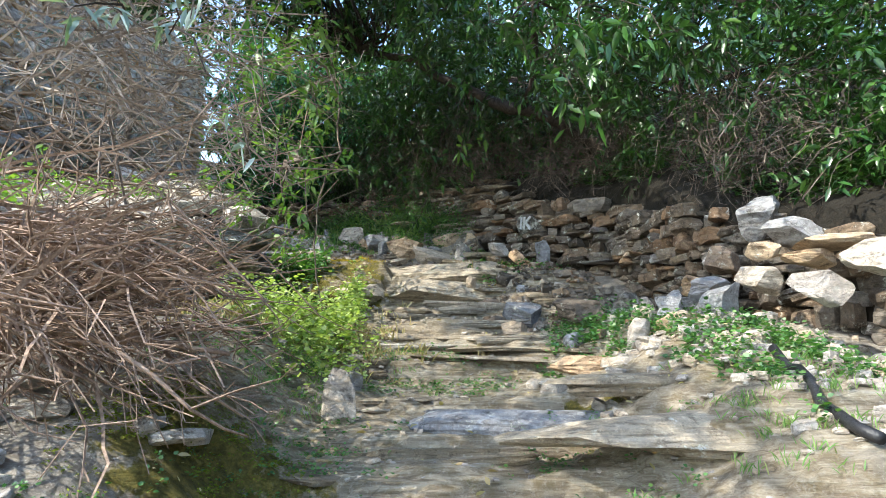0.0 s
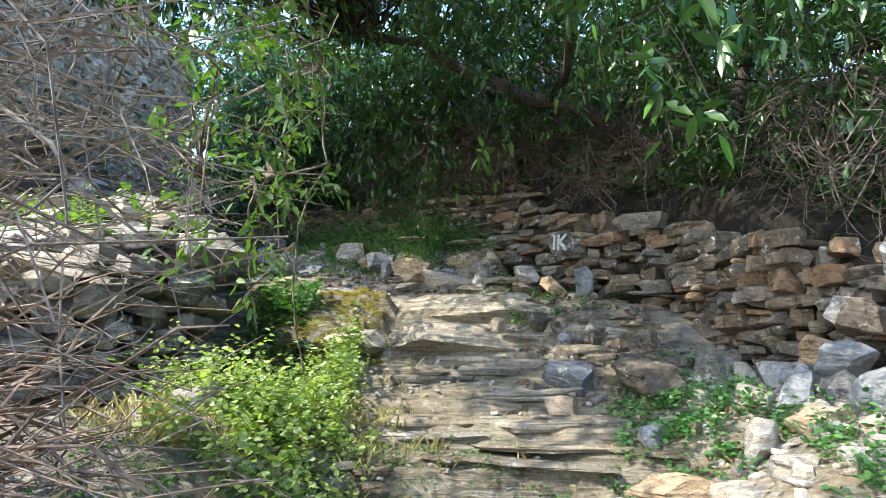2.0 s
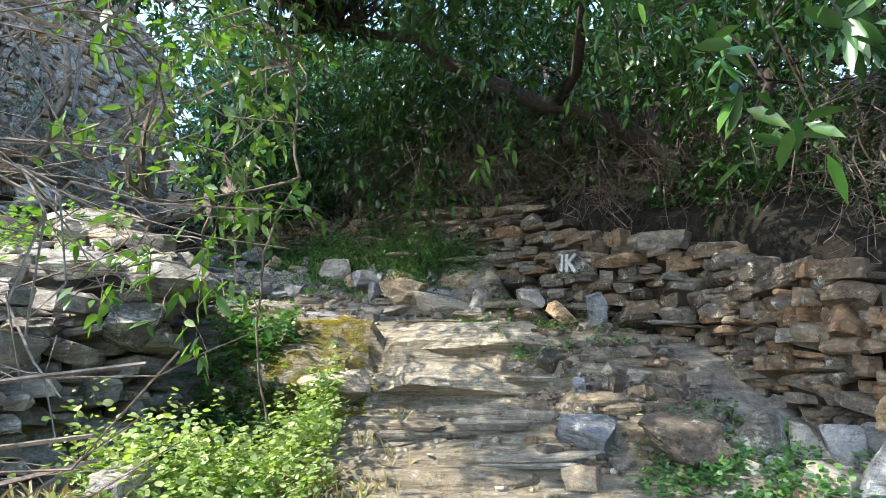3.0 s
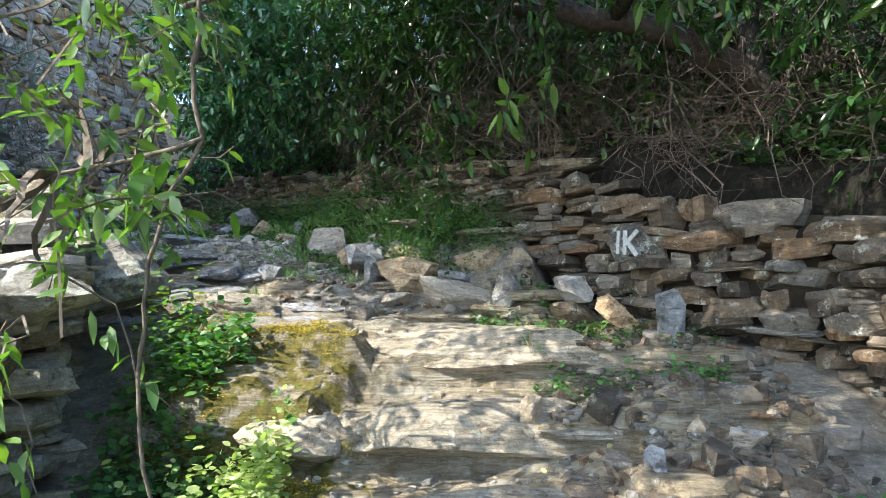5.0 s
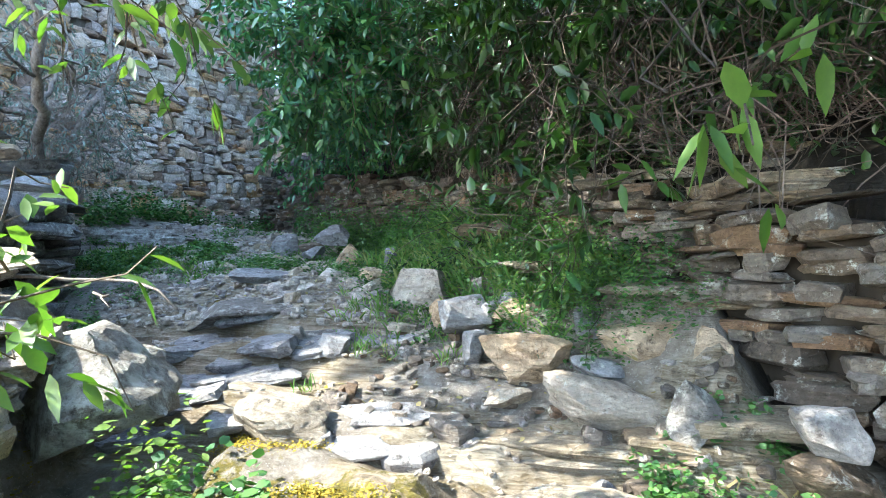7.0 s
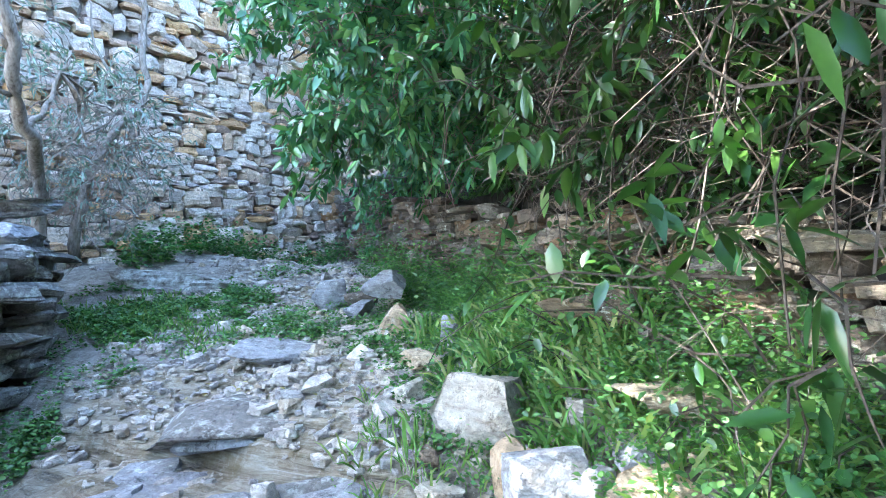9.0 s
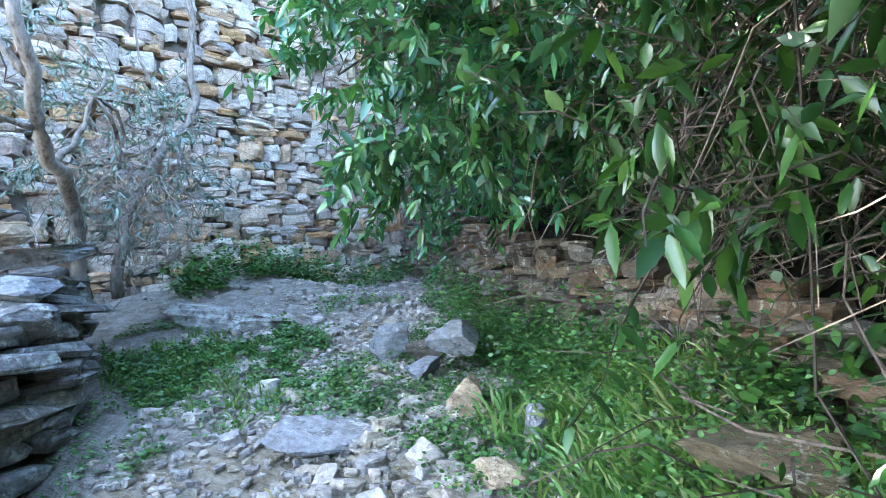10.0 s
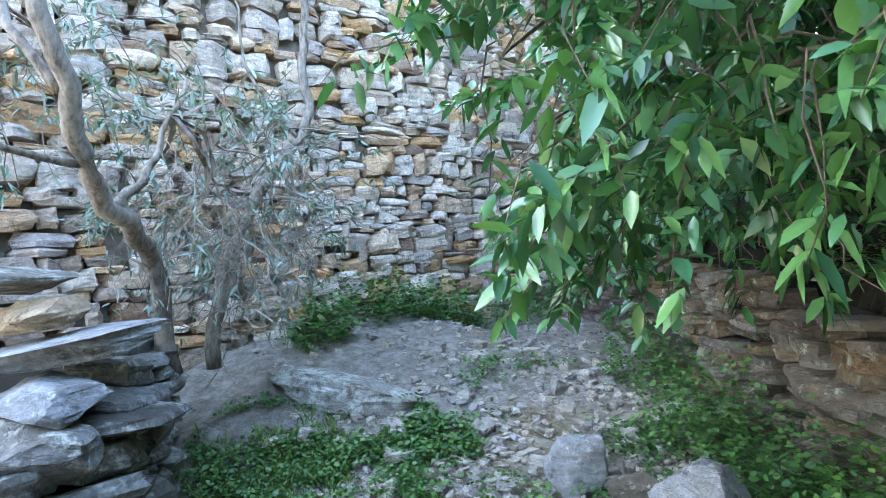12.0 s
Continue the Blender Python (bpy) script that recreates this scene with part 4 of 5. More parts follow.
scatter_stones("left_rubble", "stones at the foot of the mossy bank", [(-1.3, 1.9, 0.4, 0.5, 22), (-0.9, 3.6, 0.4, 0.4, 26)], (0.08, 0.22), 35, PALE_STONE)



def slab_heap():
    """Flat slabs tumbled over the slope behind the sunny wall."""
    r = np.random.default_rng(36)
    list_of = []
    for i in range(520):
        y = r.uniform(2.4, 5.7)
        x = float(lip(y)) - 0.12 - 1.6 * r.uniform(0, 1) ** 1.3
        big = i % 4 == 0
        w = r.uniform(0.25, 0.52) if big else r.uniform(0.09, 0.24)
        h = r.uniform(0.05, 0.11) if big else r.uniform(0.025, 0.06)
        list_of.append((int(r.integers(24)), stone_at(x, y, max(gz(x, y), 2.05 + 0.38 * (y - 3.7)) + h * r.uniform(0.0, 1.0), (w, w * r.uniform(0.5, 0.9), h), r.uniform(-50, 50), (r.normal(14, 8), r.normal(0, 8)))))
    return thing("slab_heap", "bank of pale sunlit slabs tumbled from the wall", "rubble", mesh=joined_stones("slab_heap", list_of, PALE_STONE), kind="stuff")


slab_heap()

# black water pipe in the grass
pipe_points = [(1.52 - 0.016 * i + 0.015 * math.sin(i), 2.66 - 0.105 * i) for i in range(8)]
verts, faces = tubes([([(x, y, gz(x, y) + 0.035) for x, y in pipe_points], 0.022, 0.022)], 8)
thing("water_pipe", "black plastic water pipe lying in the grass", "pipe", mesh=raw_mesh("water_pipe", verts, faces, BLACK_HOSE, True))

# ---- plants ----


def herb_patch(name, label, spots, seed, material, size=(0.02, 0.05), height=(0.04, 0.16), leaves_each=9, wide=0.75, category="herbs", cracks=False, bare=-0.25):
    """Leafy weeds: short stems with small broad leaves. spots: (x, y, rx, ry, plants)."""
    r = np.random.default_rng(seed)
    bases, ways, sizes = [], [], []
    for x, y, rx, ry, count in spots:
        a, q = r.uniform(0, 2 * math.pi, count), np.sqrt(r.uniform(0, 1, count))
        px, py = x + rx * q * np.cos(a), y + ry * q * np.sin(a)
        keep = (rough(px, py, 2.6, seed, 3) > bare) & ((rock_share(px, py) < 0.5) | cracks)
        px, py = px[keep], py[keep]
        d, _ = bank(px, py)
        pz = ground_z(px, py)
        for i in range(len(px)):
            if -0.06 < d[i] < 0.3:
                continue
            h = r.uniform(*height) * (1.3 - 0.6 * q[i])
            lean = r.normal(0, 0.25, 2)
            for k in range(leaves_each):
                t = r.uniform(0.15, 1)
                b = (px[i] + lean[0] * h * t + r.normal(0, 0.02), py[i] + lean[1] * h * t + r.normal(0, 0.02), pz[i] + h * t)
                turn = r.uniform(0, 2 * math.pi)
                bases.append(b)
                ways.append((math.cos(turn), math.sin(turn), r.uniform(-0.1, 0.9)))
                sizes.append(r.uniform(*size))
    return thing(name, label, category, mesh=raw_mesh(name, *leaves(bases, ways, sizes, wide, 0.2), material, True), kind="stuff")


def grass_patch(name, label, spots, seed, material, height=(0.08, 0.24), blades=14):
    r = np.random.default_rng(seed)
    bases, ways, sizes = [], [], []
    for x, y, rx, ry, count in spots:
        px, py = x + rx * r.normal(0, 0.5, count), y + ry * r.normal(0, 0.5, count)
        pz = ground_z(px, py)
        d, _ = bank(px, py)
        for i in range(count):
            if -0.04 < d[i] < 0.3:
                continue
            for k in range(blades):
                bases.append((px[i] + r.normal(0, 0.025), py[i] + r.normal(0, 0.025), pz[i] - 0.01))
                ways.append((r.normal(0, 0.4), r.normal(0, 0.4), 1))
                sizes.append(r.uniform(*height))
    return thing(name, label, "grass", mesh=raw_mesh(name, *leaves(bases, ways, sizes, 0.03, 0.4), material), kind="stuff")


herb_patch("sunny_herbs", "leafy weeds by the step, coloured a sunlit yellow-green", [(-1.0, 4.1, 0.42, 0.65, 420), (-1.2, 3.5, 0.3, 0.5, 200), (-0.95, 4.75, 0.25, 0.25, 170), (-0.85, 3.5, 0.4, 0.5, 240), (-0.95, 4.6, 0.3, 0.3, 240), (-1.3, 4.2, 0.3, 0.5, 160)], 41, SUN_HERB, (0.016, 0.045), (0.12, 0.42), 14, cracks=True)
herb_patch("ledge_herbs", "round-leaved weeds growing below the mossy ledge", [(-1.05, 5.0, 0.4, 0.16, 160), (-1.3, 5.35, 0.2, 0.3, 80), (-1.45, 4.75, 0.25, 0.45, 200), (-1.5, 5.3, 0.2, 0.3, 110)], 42, HERB, (0.03, 0.06), (0.05, 0.25), 10, cracks=True)
herb_patch("bank_weeds", "low green weeds among the fallen stones", [(1.25, 4.1, 0.5, 0.6, 330), (1.5, 2.9, 0.35, 0.5, 230), (1.0, 3.6, 0.4, 0.3, 120), (1.75, 2.3, 0.4, 0.5, 180), (0.75, 5.6, 0.5, 0.5, 160), (0.35, 6.1, 0.4, 0.2, 130)], 43, HERB, (0.015, 0.035), (0.03, 0.13), 12, cracks=True)
herb_patch("wall_foot_weeds", "dense leafy weeds at the retaining wall's foot", [(-0.5, 7.4, 0.55, 0.45, 420), (-1.05, 7.9, 0.4, 0.4, 260), (0.15, 6.75, 0.4, 0.25, 200), (-1.75, 8.65, 0.35, 0.35, 300), (-2.3, 9.1, 0.4, 0.35, 300), (-0.3, 7.0, 0.4, 0.3, 260), (-1.45, 8.25, 0.35, 0.3, 300)], 44, HERB, (0.014, 0.034), (0.08, 0.36), 15, 0.5)
herb_patch("courtyard_weeds", "low clover-like weeds over the courtyard ground", [(-2.4, 8.0, 0.9, 0.8, 1300), (-3.7, 8.1, 0.7, 0.6, 1300), (-3.3, 9.4, 1.0, 0.5, 500), (-2.6, 9.6, 0.7, 0.7, 900), (-3.1, 7.2, 0.5, 0.5, 600), (-1.6, 7.6, 0.6, 0.6, 700), (-3.9, 8.4, 0.5, 0.4, 700), (-3.4, 7.95, 0.5, 0.4, 600), (-3.3, 6.9, 0.4, 0.4, 400), (-4.3, 8.0, 0.6, 0.4, 1000)], 45, HERB, (0.014, 0.032), (0.02, 0.09), 9, bare=-0.05)
herb_patch("scattered_weeds", "small scattered weeds between the courtyard's stones", [(-2.2, 7.7, 1.0, 0.8, 420), (-2.9, 8.6, 1.0, 0.7, 420), (-1.5, 7.2, 0.7, 0.5, 220), (-3.6, 7.7, 0.7, 0.7, 260)], 58, HERB, (0.012, 0.028), (0.03, 0.1), 11, bare=-9)
herb_patch("house_wall_weeds", "green weeds rooted along the tall wall's foot", [(-5.45, 9.9, 0.22, 0.8, 260), (-5.4, 8.9, 0.25, 0.3, 120), (-5.3, 11.3, 0.3, 0.8, 140)], 46, HERB, (0.025, 0.05), (0.08, 0.45), 12)
herb_patch("path_weeds", "tiny weeds in the cracks of the stepped path", [(-0.2, 3.6, 0.7, 0.35, 200), (0.2, 2.4, 0.9, 0.5, 160), (-0.9, 2.6, 0.5, 0.6, 170), (-1.3, 1.7, 0.5, 0.5, 300), (-0.7, 3.1, 0.4, 0.4, 160), (0.6, 6.2, 0.3, 0.2, 50)], 47, HERB, (0.01, 0.022), (0.02, 0.07), 10, cracks=True)
herb_patch("terrace_weeds", "sunlit green growth on the terrace behind the wall", [(-2.9, 4.6, 0.8, 1.4, 420)], 48, LEAF_YOUNG, (0.03, 0.06), (0.05, 0.3), 10)
herb_patch("gold_moss", "cushions of golden moss on the rock ledge", [(-1.0, 5.42, 0.48, 0.3, 1500), (-0.72, 4.85, 0.2, 0.18, 260), (-2.2, 5.45, 0.2, 0.16, 200), (-1.4, 6.0, 0.25, 0.15, 200)], 54, MOSS_GOLD, (0.008, 0.018), (0.004, 0.03), 6, 0.5, "moss", True)
herb_patch("green_moss", "olive-green moss covering the sloping rock bank", [(-0.85, 2.1, 0.45, 0.45, 1500), (0.75, 2.95, 0.18, 0.12, 160)], 55, MOSS_GREEN, (0.008, 0.016), (0.003, 0.022), 6, 0.5, "moss", True)
herb_patch("fallen_leaves", "dry brown leaves fallen on the path and bank", [(0.7, 5.3, 0.6, 0.8, 260), (0.2, 3.2, 1.0, 1.3, 260), (-1.2, 2.4, 0.6, 0.8, 160), (-0.6, 6.6, 0.9, 0.6, 200), (-2.4, 8.2, 1.2, 1.0, 260), (1.5, 3.4, 0.5, 0.9, 160)], 56, DRY_GRASS, (0.02, 0.05), (0.004, 0.02), 1, 0.45, "leaf litter", True)
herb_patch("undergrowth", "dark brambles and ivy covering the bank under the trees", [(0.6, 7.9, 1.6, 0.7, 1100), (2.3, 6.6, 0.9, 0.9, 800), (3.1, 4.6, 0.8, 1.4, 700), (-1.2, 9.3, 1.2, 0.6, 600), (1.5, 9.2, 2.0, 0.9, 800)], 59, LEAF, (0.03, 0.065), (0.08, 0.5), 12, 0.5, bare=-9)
herb_patch("wall_ivy", "leafy creeper growing from the soil bed up the wall", [(0.05, 6.72, 0.45, 0.22, 260), (-0.35, 7.15, 0.35, 0.2, 110), (0.4, 6.3, 0.15, 0.15, 60)], 60, HERB, (0.012, 0.028), (0.15, 0.5), 18, 0.7)
herb_patch("corner_weeds", "tall leafy weeds where the retaining wall meets the courtyard", [(-2.05, 8.85, 0.45, 0.22, 330), (-2.6, 9.3, 0.4, 0.25, 240), (-1.55, 8.4, 0.3, 0.2, 160), (-3.2, 9.85, 0.4, 0.25, 160)], 49, HERB, (0.016, 0.036), (0.12, 0.5), 16, 0.65, bare=-9)
grass_patch("bed_grass", "fresh grass and stalks growing in the soil bed", [(-0.75, 7.35, 0.4, 0.3, 60), (-0.2, 6.95, 0.35, 0.2, 40), (-1.15, 7.75, 0.4, 0.3, 60), (-1.5, 8.1, 0.35, 0.3, 50)], 50, GRASS, (0.1, 0.3), 16)
herb_patch("boulder_weed", "tall yellow-green weed growing beside the boulder", [(-1.55, 5.5, 0.12, 0.12, 26)], 40, LEAF_YOUNG, (0.02, 0.05), (0.25, 0.5), 16, 0.5, cracks=True, bare=-9)
grass_patch("wall_foot_grass", "tufts of fresh grass at the wall's foot", [(-1.2, 7.9, 0.35, 0.35, 90), (-0.75, 7.3, 0.3, 0.3, 60), (-1.6, 8.3, 0.4, 0.3, 60), (-1.35, 7.1, 0.5, 0.5, 40), (-4.2, 8.0, 0.5, 0.35, 60), (-3.5, 7.8, 0.5, 0.3, 40)], 51, GRASS, (0.05, 0.17))
grass_patch("path_grass", "thin grass and straw along the path", [(-0.75, 3.7, 0.5, 0.5, 120), (1.75, 2.6, 0.5, 0.7, 90), (-0.95, 3.0, 0.4, 0.5, 70), (1.2, 2.2, 0.5, 0.4, 40)], 52, GRASS, (0.03, 0.1), 14)
grass_patch("straw", "dry yellow straw lying beside the step", [(-0.65, 3.9, 0.5, 0.5, 90), (-1.2, 3.3, 0.3, 0.4, 50), (0.4, 5.9, 0.4, 0.3, 25)], 53, DRY_GRASS, (0.06, 0.2), 9)

# ---- trees and brush ----


def bent(a, b, r, wobble=0.08, steps=7, sag=0.0):
    """A crooked line from a to b."""
    a, b = np.asarray(a, float), np.asarray(b, float)
    t = np.linspace(0, 1, steps)[:, None]
    length = np.linalg.norm(b - a)
    off = wobble * length * (1.3 * r.normal(size=3) * np.sin(math.pi * t) + 0.8 * r.normal(size=3) * np.sin(2 * math.pi * t) + 0.4 * r.normal(size=3) * np.sin(3 * math.pi * t))
    off += r.normal(0, 0.12 * wobble * length, (steps, 3)) * np.sin(math.pi * t)
    off[:, 2] += (sag * length * np.sin(math.pi * t))[:, 0]
    return a + (b - a) * t + off


def crown(clouds, anchors, r, per=26, size=(0.06, 0.11), twig=(0.25, 0.6), clear=0.45, droop=0.25, stem=0.018):
    """Twigs and leaves filling clouds (x, y, z, rx, ry, rz, twigs). Gives lines and leaf arrays."""
    lines, bases, ways, sizes = [], [], [], []
    anchors = np.asarray(anchors, float)
    for x, y, z, rx, ry, rz, count in clouds:
        hub = np.array((x, y, z))
        near = anchors[np.argmin(np.linalg.norm(anchors - hub, axis=1))]
        limbs = []
        for _ in range(max(3, count // 14)):
            v = r.normal(size=3)
            v /= np.linalg.norm(v)
            limb = bent(near, hub + v * np.array((rx, ry, rz)) * r.uniform(0.5, 0.95), r, 0.07)
            keep = off_track(limb) > clear
            if keep.all():
                limbs.append(limb)
                lines.append((limb, stem, 0.003))
        for _ in range(count):
            v = r.normal(size=3)
            v /= np.linalg.norm(v)
            p = hub + v * np.array((rx, ry, rz)) * r.uniform(0.35, 1.0) ** 0.6
            way = v * 0.7 + r.normal(0, 0.55, 3) + np.array((0, 0, -droop))
            way /= np.linalg.norm(way)
            end = p + way * r.uniform(*twig)
            line = bent(p, end, r, 0.06, 5, 0.1)
            if off_track(line).min() < clear:
                continue
            lines.append((line, 0.0045, 0.0018))
            n = int(per * r.uniform(0.6, 1.3))
            t = r.uniform(0.1, 1, n)
            b = p + (end - p) * t[:, None] + r.normal(0, 0.012, (n, 3))
            w = way[None] * 0.5 + r.normal(0, 0.8, (n, 3)) + np.array((0, 0, -0.2))
            bases.append(b), ways.append(w), sizes.append(r.uniform(*size, n))
    return lines, np.concatenate(bases), np.concatenate(ways), np.concatenate(sizes)


def tree(name, label, limbs, clouds, seed, leaf, bark, per=26, size=(0.06, 0.11), clear=0.45, wide=0.4, droop=0.25):
    """limbs: (points, r0, r1); the first is the trunk."""
    r = np.random.default_rng(seed)
    root = thing(name, label, "tree", at=limbs[0][0][0])
    wood = []
    for points, r0, r1 in limbs:
        pts = [np.asarray(points[0], float)]
        for a, b in zip(points[:-1], points[1:]):
            pts += list(bent(a, b, r, 0.03, 5)[1:])
        wood.append((pts, r0, r1))
    trunk = part("trunk", raw_mesh("trunk", *tubes(wood[:1], 9), bark, True), root)
    for limb in wood[1:]:
        part("limb", raw_mesh("limb", *tubes([limb], 6), bark, True), root)
    if clouds:
        anchors = np.concatenate([np.asarray(w[0])[len(w[0]) // 2:] for w in wood])
        lines, b, w, s = crown(clouds, anchors, r, per, size, clear=clear, droop=droop)
        part("branchwork", raw_mesh("branchwork", *tubes(lines, 3), bark), root, kind="stuff")
        part("crown", raw_mesh("crown", *leaves(b, w, s, wide), leaf, True), root, kind="stuff")
    return root


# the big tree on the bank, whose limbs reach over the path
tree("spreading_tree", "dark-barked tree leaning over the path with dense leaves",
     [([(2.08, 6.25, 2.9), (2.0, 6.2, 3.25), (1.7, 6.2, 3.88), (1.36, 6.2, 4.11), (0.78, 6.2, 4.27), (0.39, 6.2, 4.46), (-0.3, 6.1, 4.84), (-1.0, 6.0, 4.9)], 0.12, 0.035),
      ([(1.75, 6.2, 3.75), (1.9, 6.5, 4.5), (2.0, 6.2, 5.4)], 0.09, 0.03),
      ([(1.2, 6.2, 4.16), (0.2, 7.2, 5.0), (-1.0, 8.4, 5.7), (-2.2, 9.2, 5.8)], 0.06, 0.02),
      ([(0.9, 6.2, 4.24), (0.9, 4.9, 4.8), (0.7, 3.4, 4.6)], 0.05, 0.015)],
     # clouds left of the path near z = 5 are unseen, added to block sun
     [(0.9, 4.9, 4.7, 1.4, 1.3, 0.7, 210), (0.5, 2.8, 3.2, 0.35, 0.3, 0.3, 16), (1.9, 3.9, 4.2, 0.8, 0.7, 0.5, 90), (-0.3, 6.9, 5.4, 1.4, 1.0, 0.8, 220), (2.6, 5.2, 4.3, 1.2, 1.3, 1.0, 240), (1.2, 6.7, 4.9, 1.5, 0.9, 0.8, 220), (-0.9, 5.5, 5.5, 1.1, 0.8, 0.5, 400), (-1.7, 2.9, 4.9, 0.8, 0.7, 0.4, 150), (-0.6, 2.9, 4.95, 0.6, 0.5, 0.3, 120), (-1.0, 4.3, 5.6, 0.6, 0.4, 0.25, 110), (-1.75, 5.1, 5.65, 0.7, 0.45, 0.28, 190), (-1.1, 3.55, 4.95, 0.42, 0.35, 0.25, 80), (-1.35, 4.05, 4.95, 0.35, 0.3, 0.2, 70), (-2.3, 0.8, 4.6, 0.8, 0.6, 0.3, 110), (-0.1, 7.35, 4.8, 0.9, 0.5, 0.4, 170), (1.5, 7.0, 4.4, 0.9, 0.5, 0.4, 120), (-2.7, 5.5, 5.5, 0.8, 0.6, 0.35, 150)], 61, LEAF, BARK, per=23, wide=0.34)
tree("leafy_tree", "dense green tree growing above the retaining wall",
     [([(0.9, 8.9, 3.9), (0.5, 8.8, 4.8), (-0.3, 8.7, 5.6), (-1.4, 9.0, 6.2)], 0.11, 0.03),
      ([(0.4, 8.8, 4.9), (1.2, 8.4, 5.8), (1.6, 8.0, 6.5)], 0.06, 0.02),
      ([(0.0, 8.75, 5.3), (-1.2, 9.6, 5.4), (-2.6, 10.2, 5.6)], 0.05, 0.015)],
     [(1.2, 8.3, 5.2, 1.8, 1.3, 1.5, 430), (-0.6, 8.5, 5.1, 1.2, 1.0, 1.2, 360), (0.2, 9.6, 4.9, 1.8, 1.0, 1.3, 300), (3.2, 8.2, 5.1, 1.6, 1.5, 1.6, 280)], 62, LEAF, BARK, per=22, wide=0.34)
tree("glossy_tree", "glossy blue-green tree hanging over the courtyard corner",
     [([(-1.6, 10.4, 4.2), (-1.8, 10.1, 5.2), (-2.2, 9.8, 6.2)], 0.09, 0.03),
      ([(-1.8, 10.1, 5.0), (-2.6, 9.4, 5.4), (-3.1, 8.9, 5.3)], 0.04, 0.012)],
     [(-2.3, 9.6, 5.5, 1.2, 1.2, 1.3, 330), (-1.7, 8.6, 5.2, 0.9, 0.8, 0.9, 240), (-2.4, 8.3, 5.0, 0.65, 0.55, 0.75, 170), (-3.0, 10.6, 5.2, 1.0, 0.9, 1.2, 180), (-3.9, 11.3, 6.8, 1.0, 0.9, 1.6, 240)], 63, LEAF_BLUE, BARK_MID, per=28, size=(0.06, 0.11))
# the second dark trunk on the bank
tree("bank_tree", "dark upright tree trunk behind the rubble wall",
     [([(2.42, 6.2, 2.85), (2.46, 6.2, 3.2), (2.55, 6.2, 3.7), (2.65, 6.1, 4.3), (2.9, 5.8, 5.4)], 0.1, 0.05)],
     [(3.3, 5.0, 5.2, 1.2, 1.4, 0.9, 140), (3.6, 3.2, 3.9, 1.0, 1.5, 1.0, 150)], 64, LEAF, BARK)
# bare trees by the courtyard wall
tree("bare_tree", "pale-barked leaning tree with few olive-grey leaves",
     [([(-4.8, 7.68, 3.6), (-4.64, 7.54, 4.21), (-4.28, 7.27, 4.42), (-4.12, 7.14, 4.68), (-4.02, 7.09, 4.9), (-4.0, 7.0, 5.25), (-4.0, 6.9, 5.9)], 0.05, 0.028),
      ([(-4.3, 7.29, 4.4), (-4.36, 7.44, 4.55), (-4.4, 7.52, 4.7), (-4.45, 7.66, 5.06)], 0.026, 0.01),
      ([(-4.2, 7.2, 4.58), (-4.05, 6.9, 4.6), (-3.95, 6.7, 4.66)], 0.018, 0.008),
      ([(-4.06, 7.1, 4.82), (-4.15, 6.95, 5.05), (-4.3, 6.8, 5.4)], 0.024, 0.012)],
     [(-4.75, 7.8, 4.7, 0.45, 0.5, 0.6, 90), (-5.0, 7.0, 5.4, 0.4, 0.6, 0.6, 60)], 65, LEAF_OLIVE, BARK_PALE, per=20, size=(0.035, 0.07), wide=0.25)
tree("bare_tree", "slender grey tree leaning against the tall wall",
     [([(-4.82, 7.9, 3.6), (-4.82, 7.94, 4.14), (-4.88, 8.1, 4.39), (-4.9, 8.29, 4.71), (-4.92, 8.5, 4.93), (-4.92, 8.58, 5.2), (-4.95, 8.56, 5.65), (-4.95, 8.6, 6.3)], 0.042, 0.025),
      ([(-4.92, 8.5, 4.95), (-5.1, 8.3, 5.3), (-5.2, 8.2, 5.9)], 0.016, 0.007)],
     [(-5.0, 8.2, 4.5, 0.4, 0.5, 0.5, 80)], 66, LEAF_OLIVE, BARK_PALE, per=18, size=(0.035, 0.07), wide=0.25)
# the sapling by the step
tree("sapling", "thin young tree with fresh drooping leaves",
     [([(-0.92, 4.38, 1.75), (-1.02, 4.4, 2.3), (-1.0, 4.4, 2.6), (-0.95, 4.4, 2.84), (-0.83, 4.4, 3.06), (-0.87, 4.4, 3.3), (-0.92, 4.4, 3.8), (-1.0, 4.35, 4.3)], 0.006, 0.009),
      ([(-0.83, 4.4, 3.06), (-1.05, 4.38, 2.99), (-1.25, 4.3, 2.93), (-1.6, 4.2, 2.9)], 0.009, 0.004),
      ([(-0.9, 4.4, 3.5), (-0.95, 4.9, 3.9), (-1.1, 5.3, 4.3)], 0.009, 0.004)],
     [(-1.2, 4.1, 2.75, 0.32, 0.3, 0.42, 28), (-1.45, 5.3, 4.2, 0.5, 0.45, 0.25, 44), (-1.25, 4.25, 3.6, 0.45, 0.4, 0.35, 26), (-1.25, 3.6, 3.4, 0.35, 0.4, 0.3, 12), (-1.25, 4.6, 3.1, 0.25, 0.3, 0.25, 18)], 67, LEAF_MID, BARK_MID, per=10, size=(0.06, 0.1), clear=0.62)


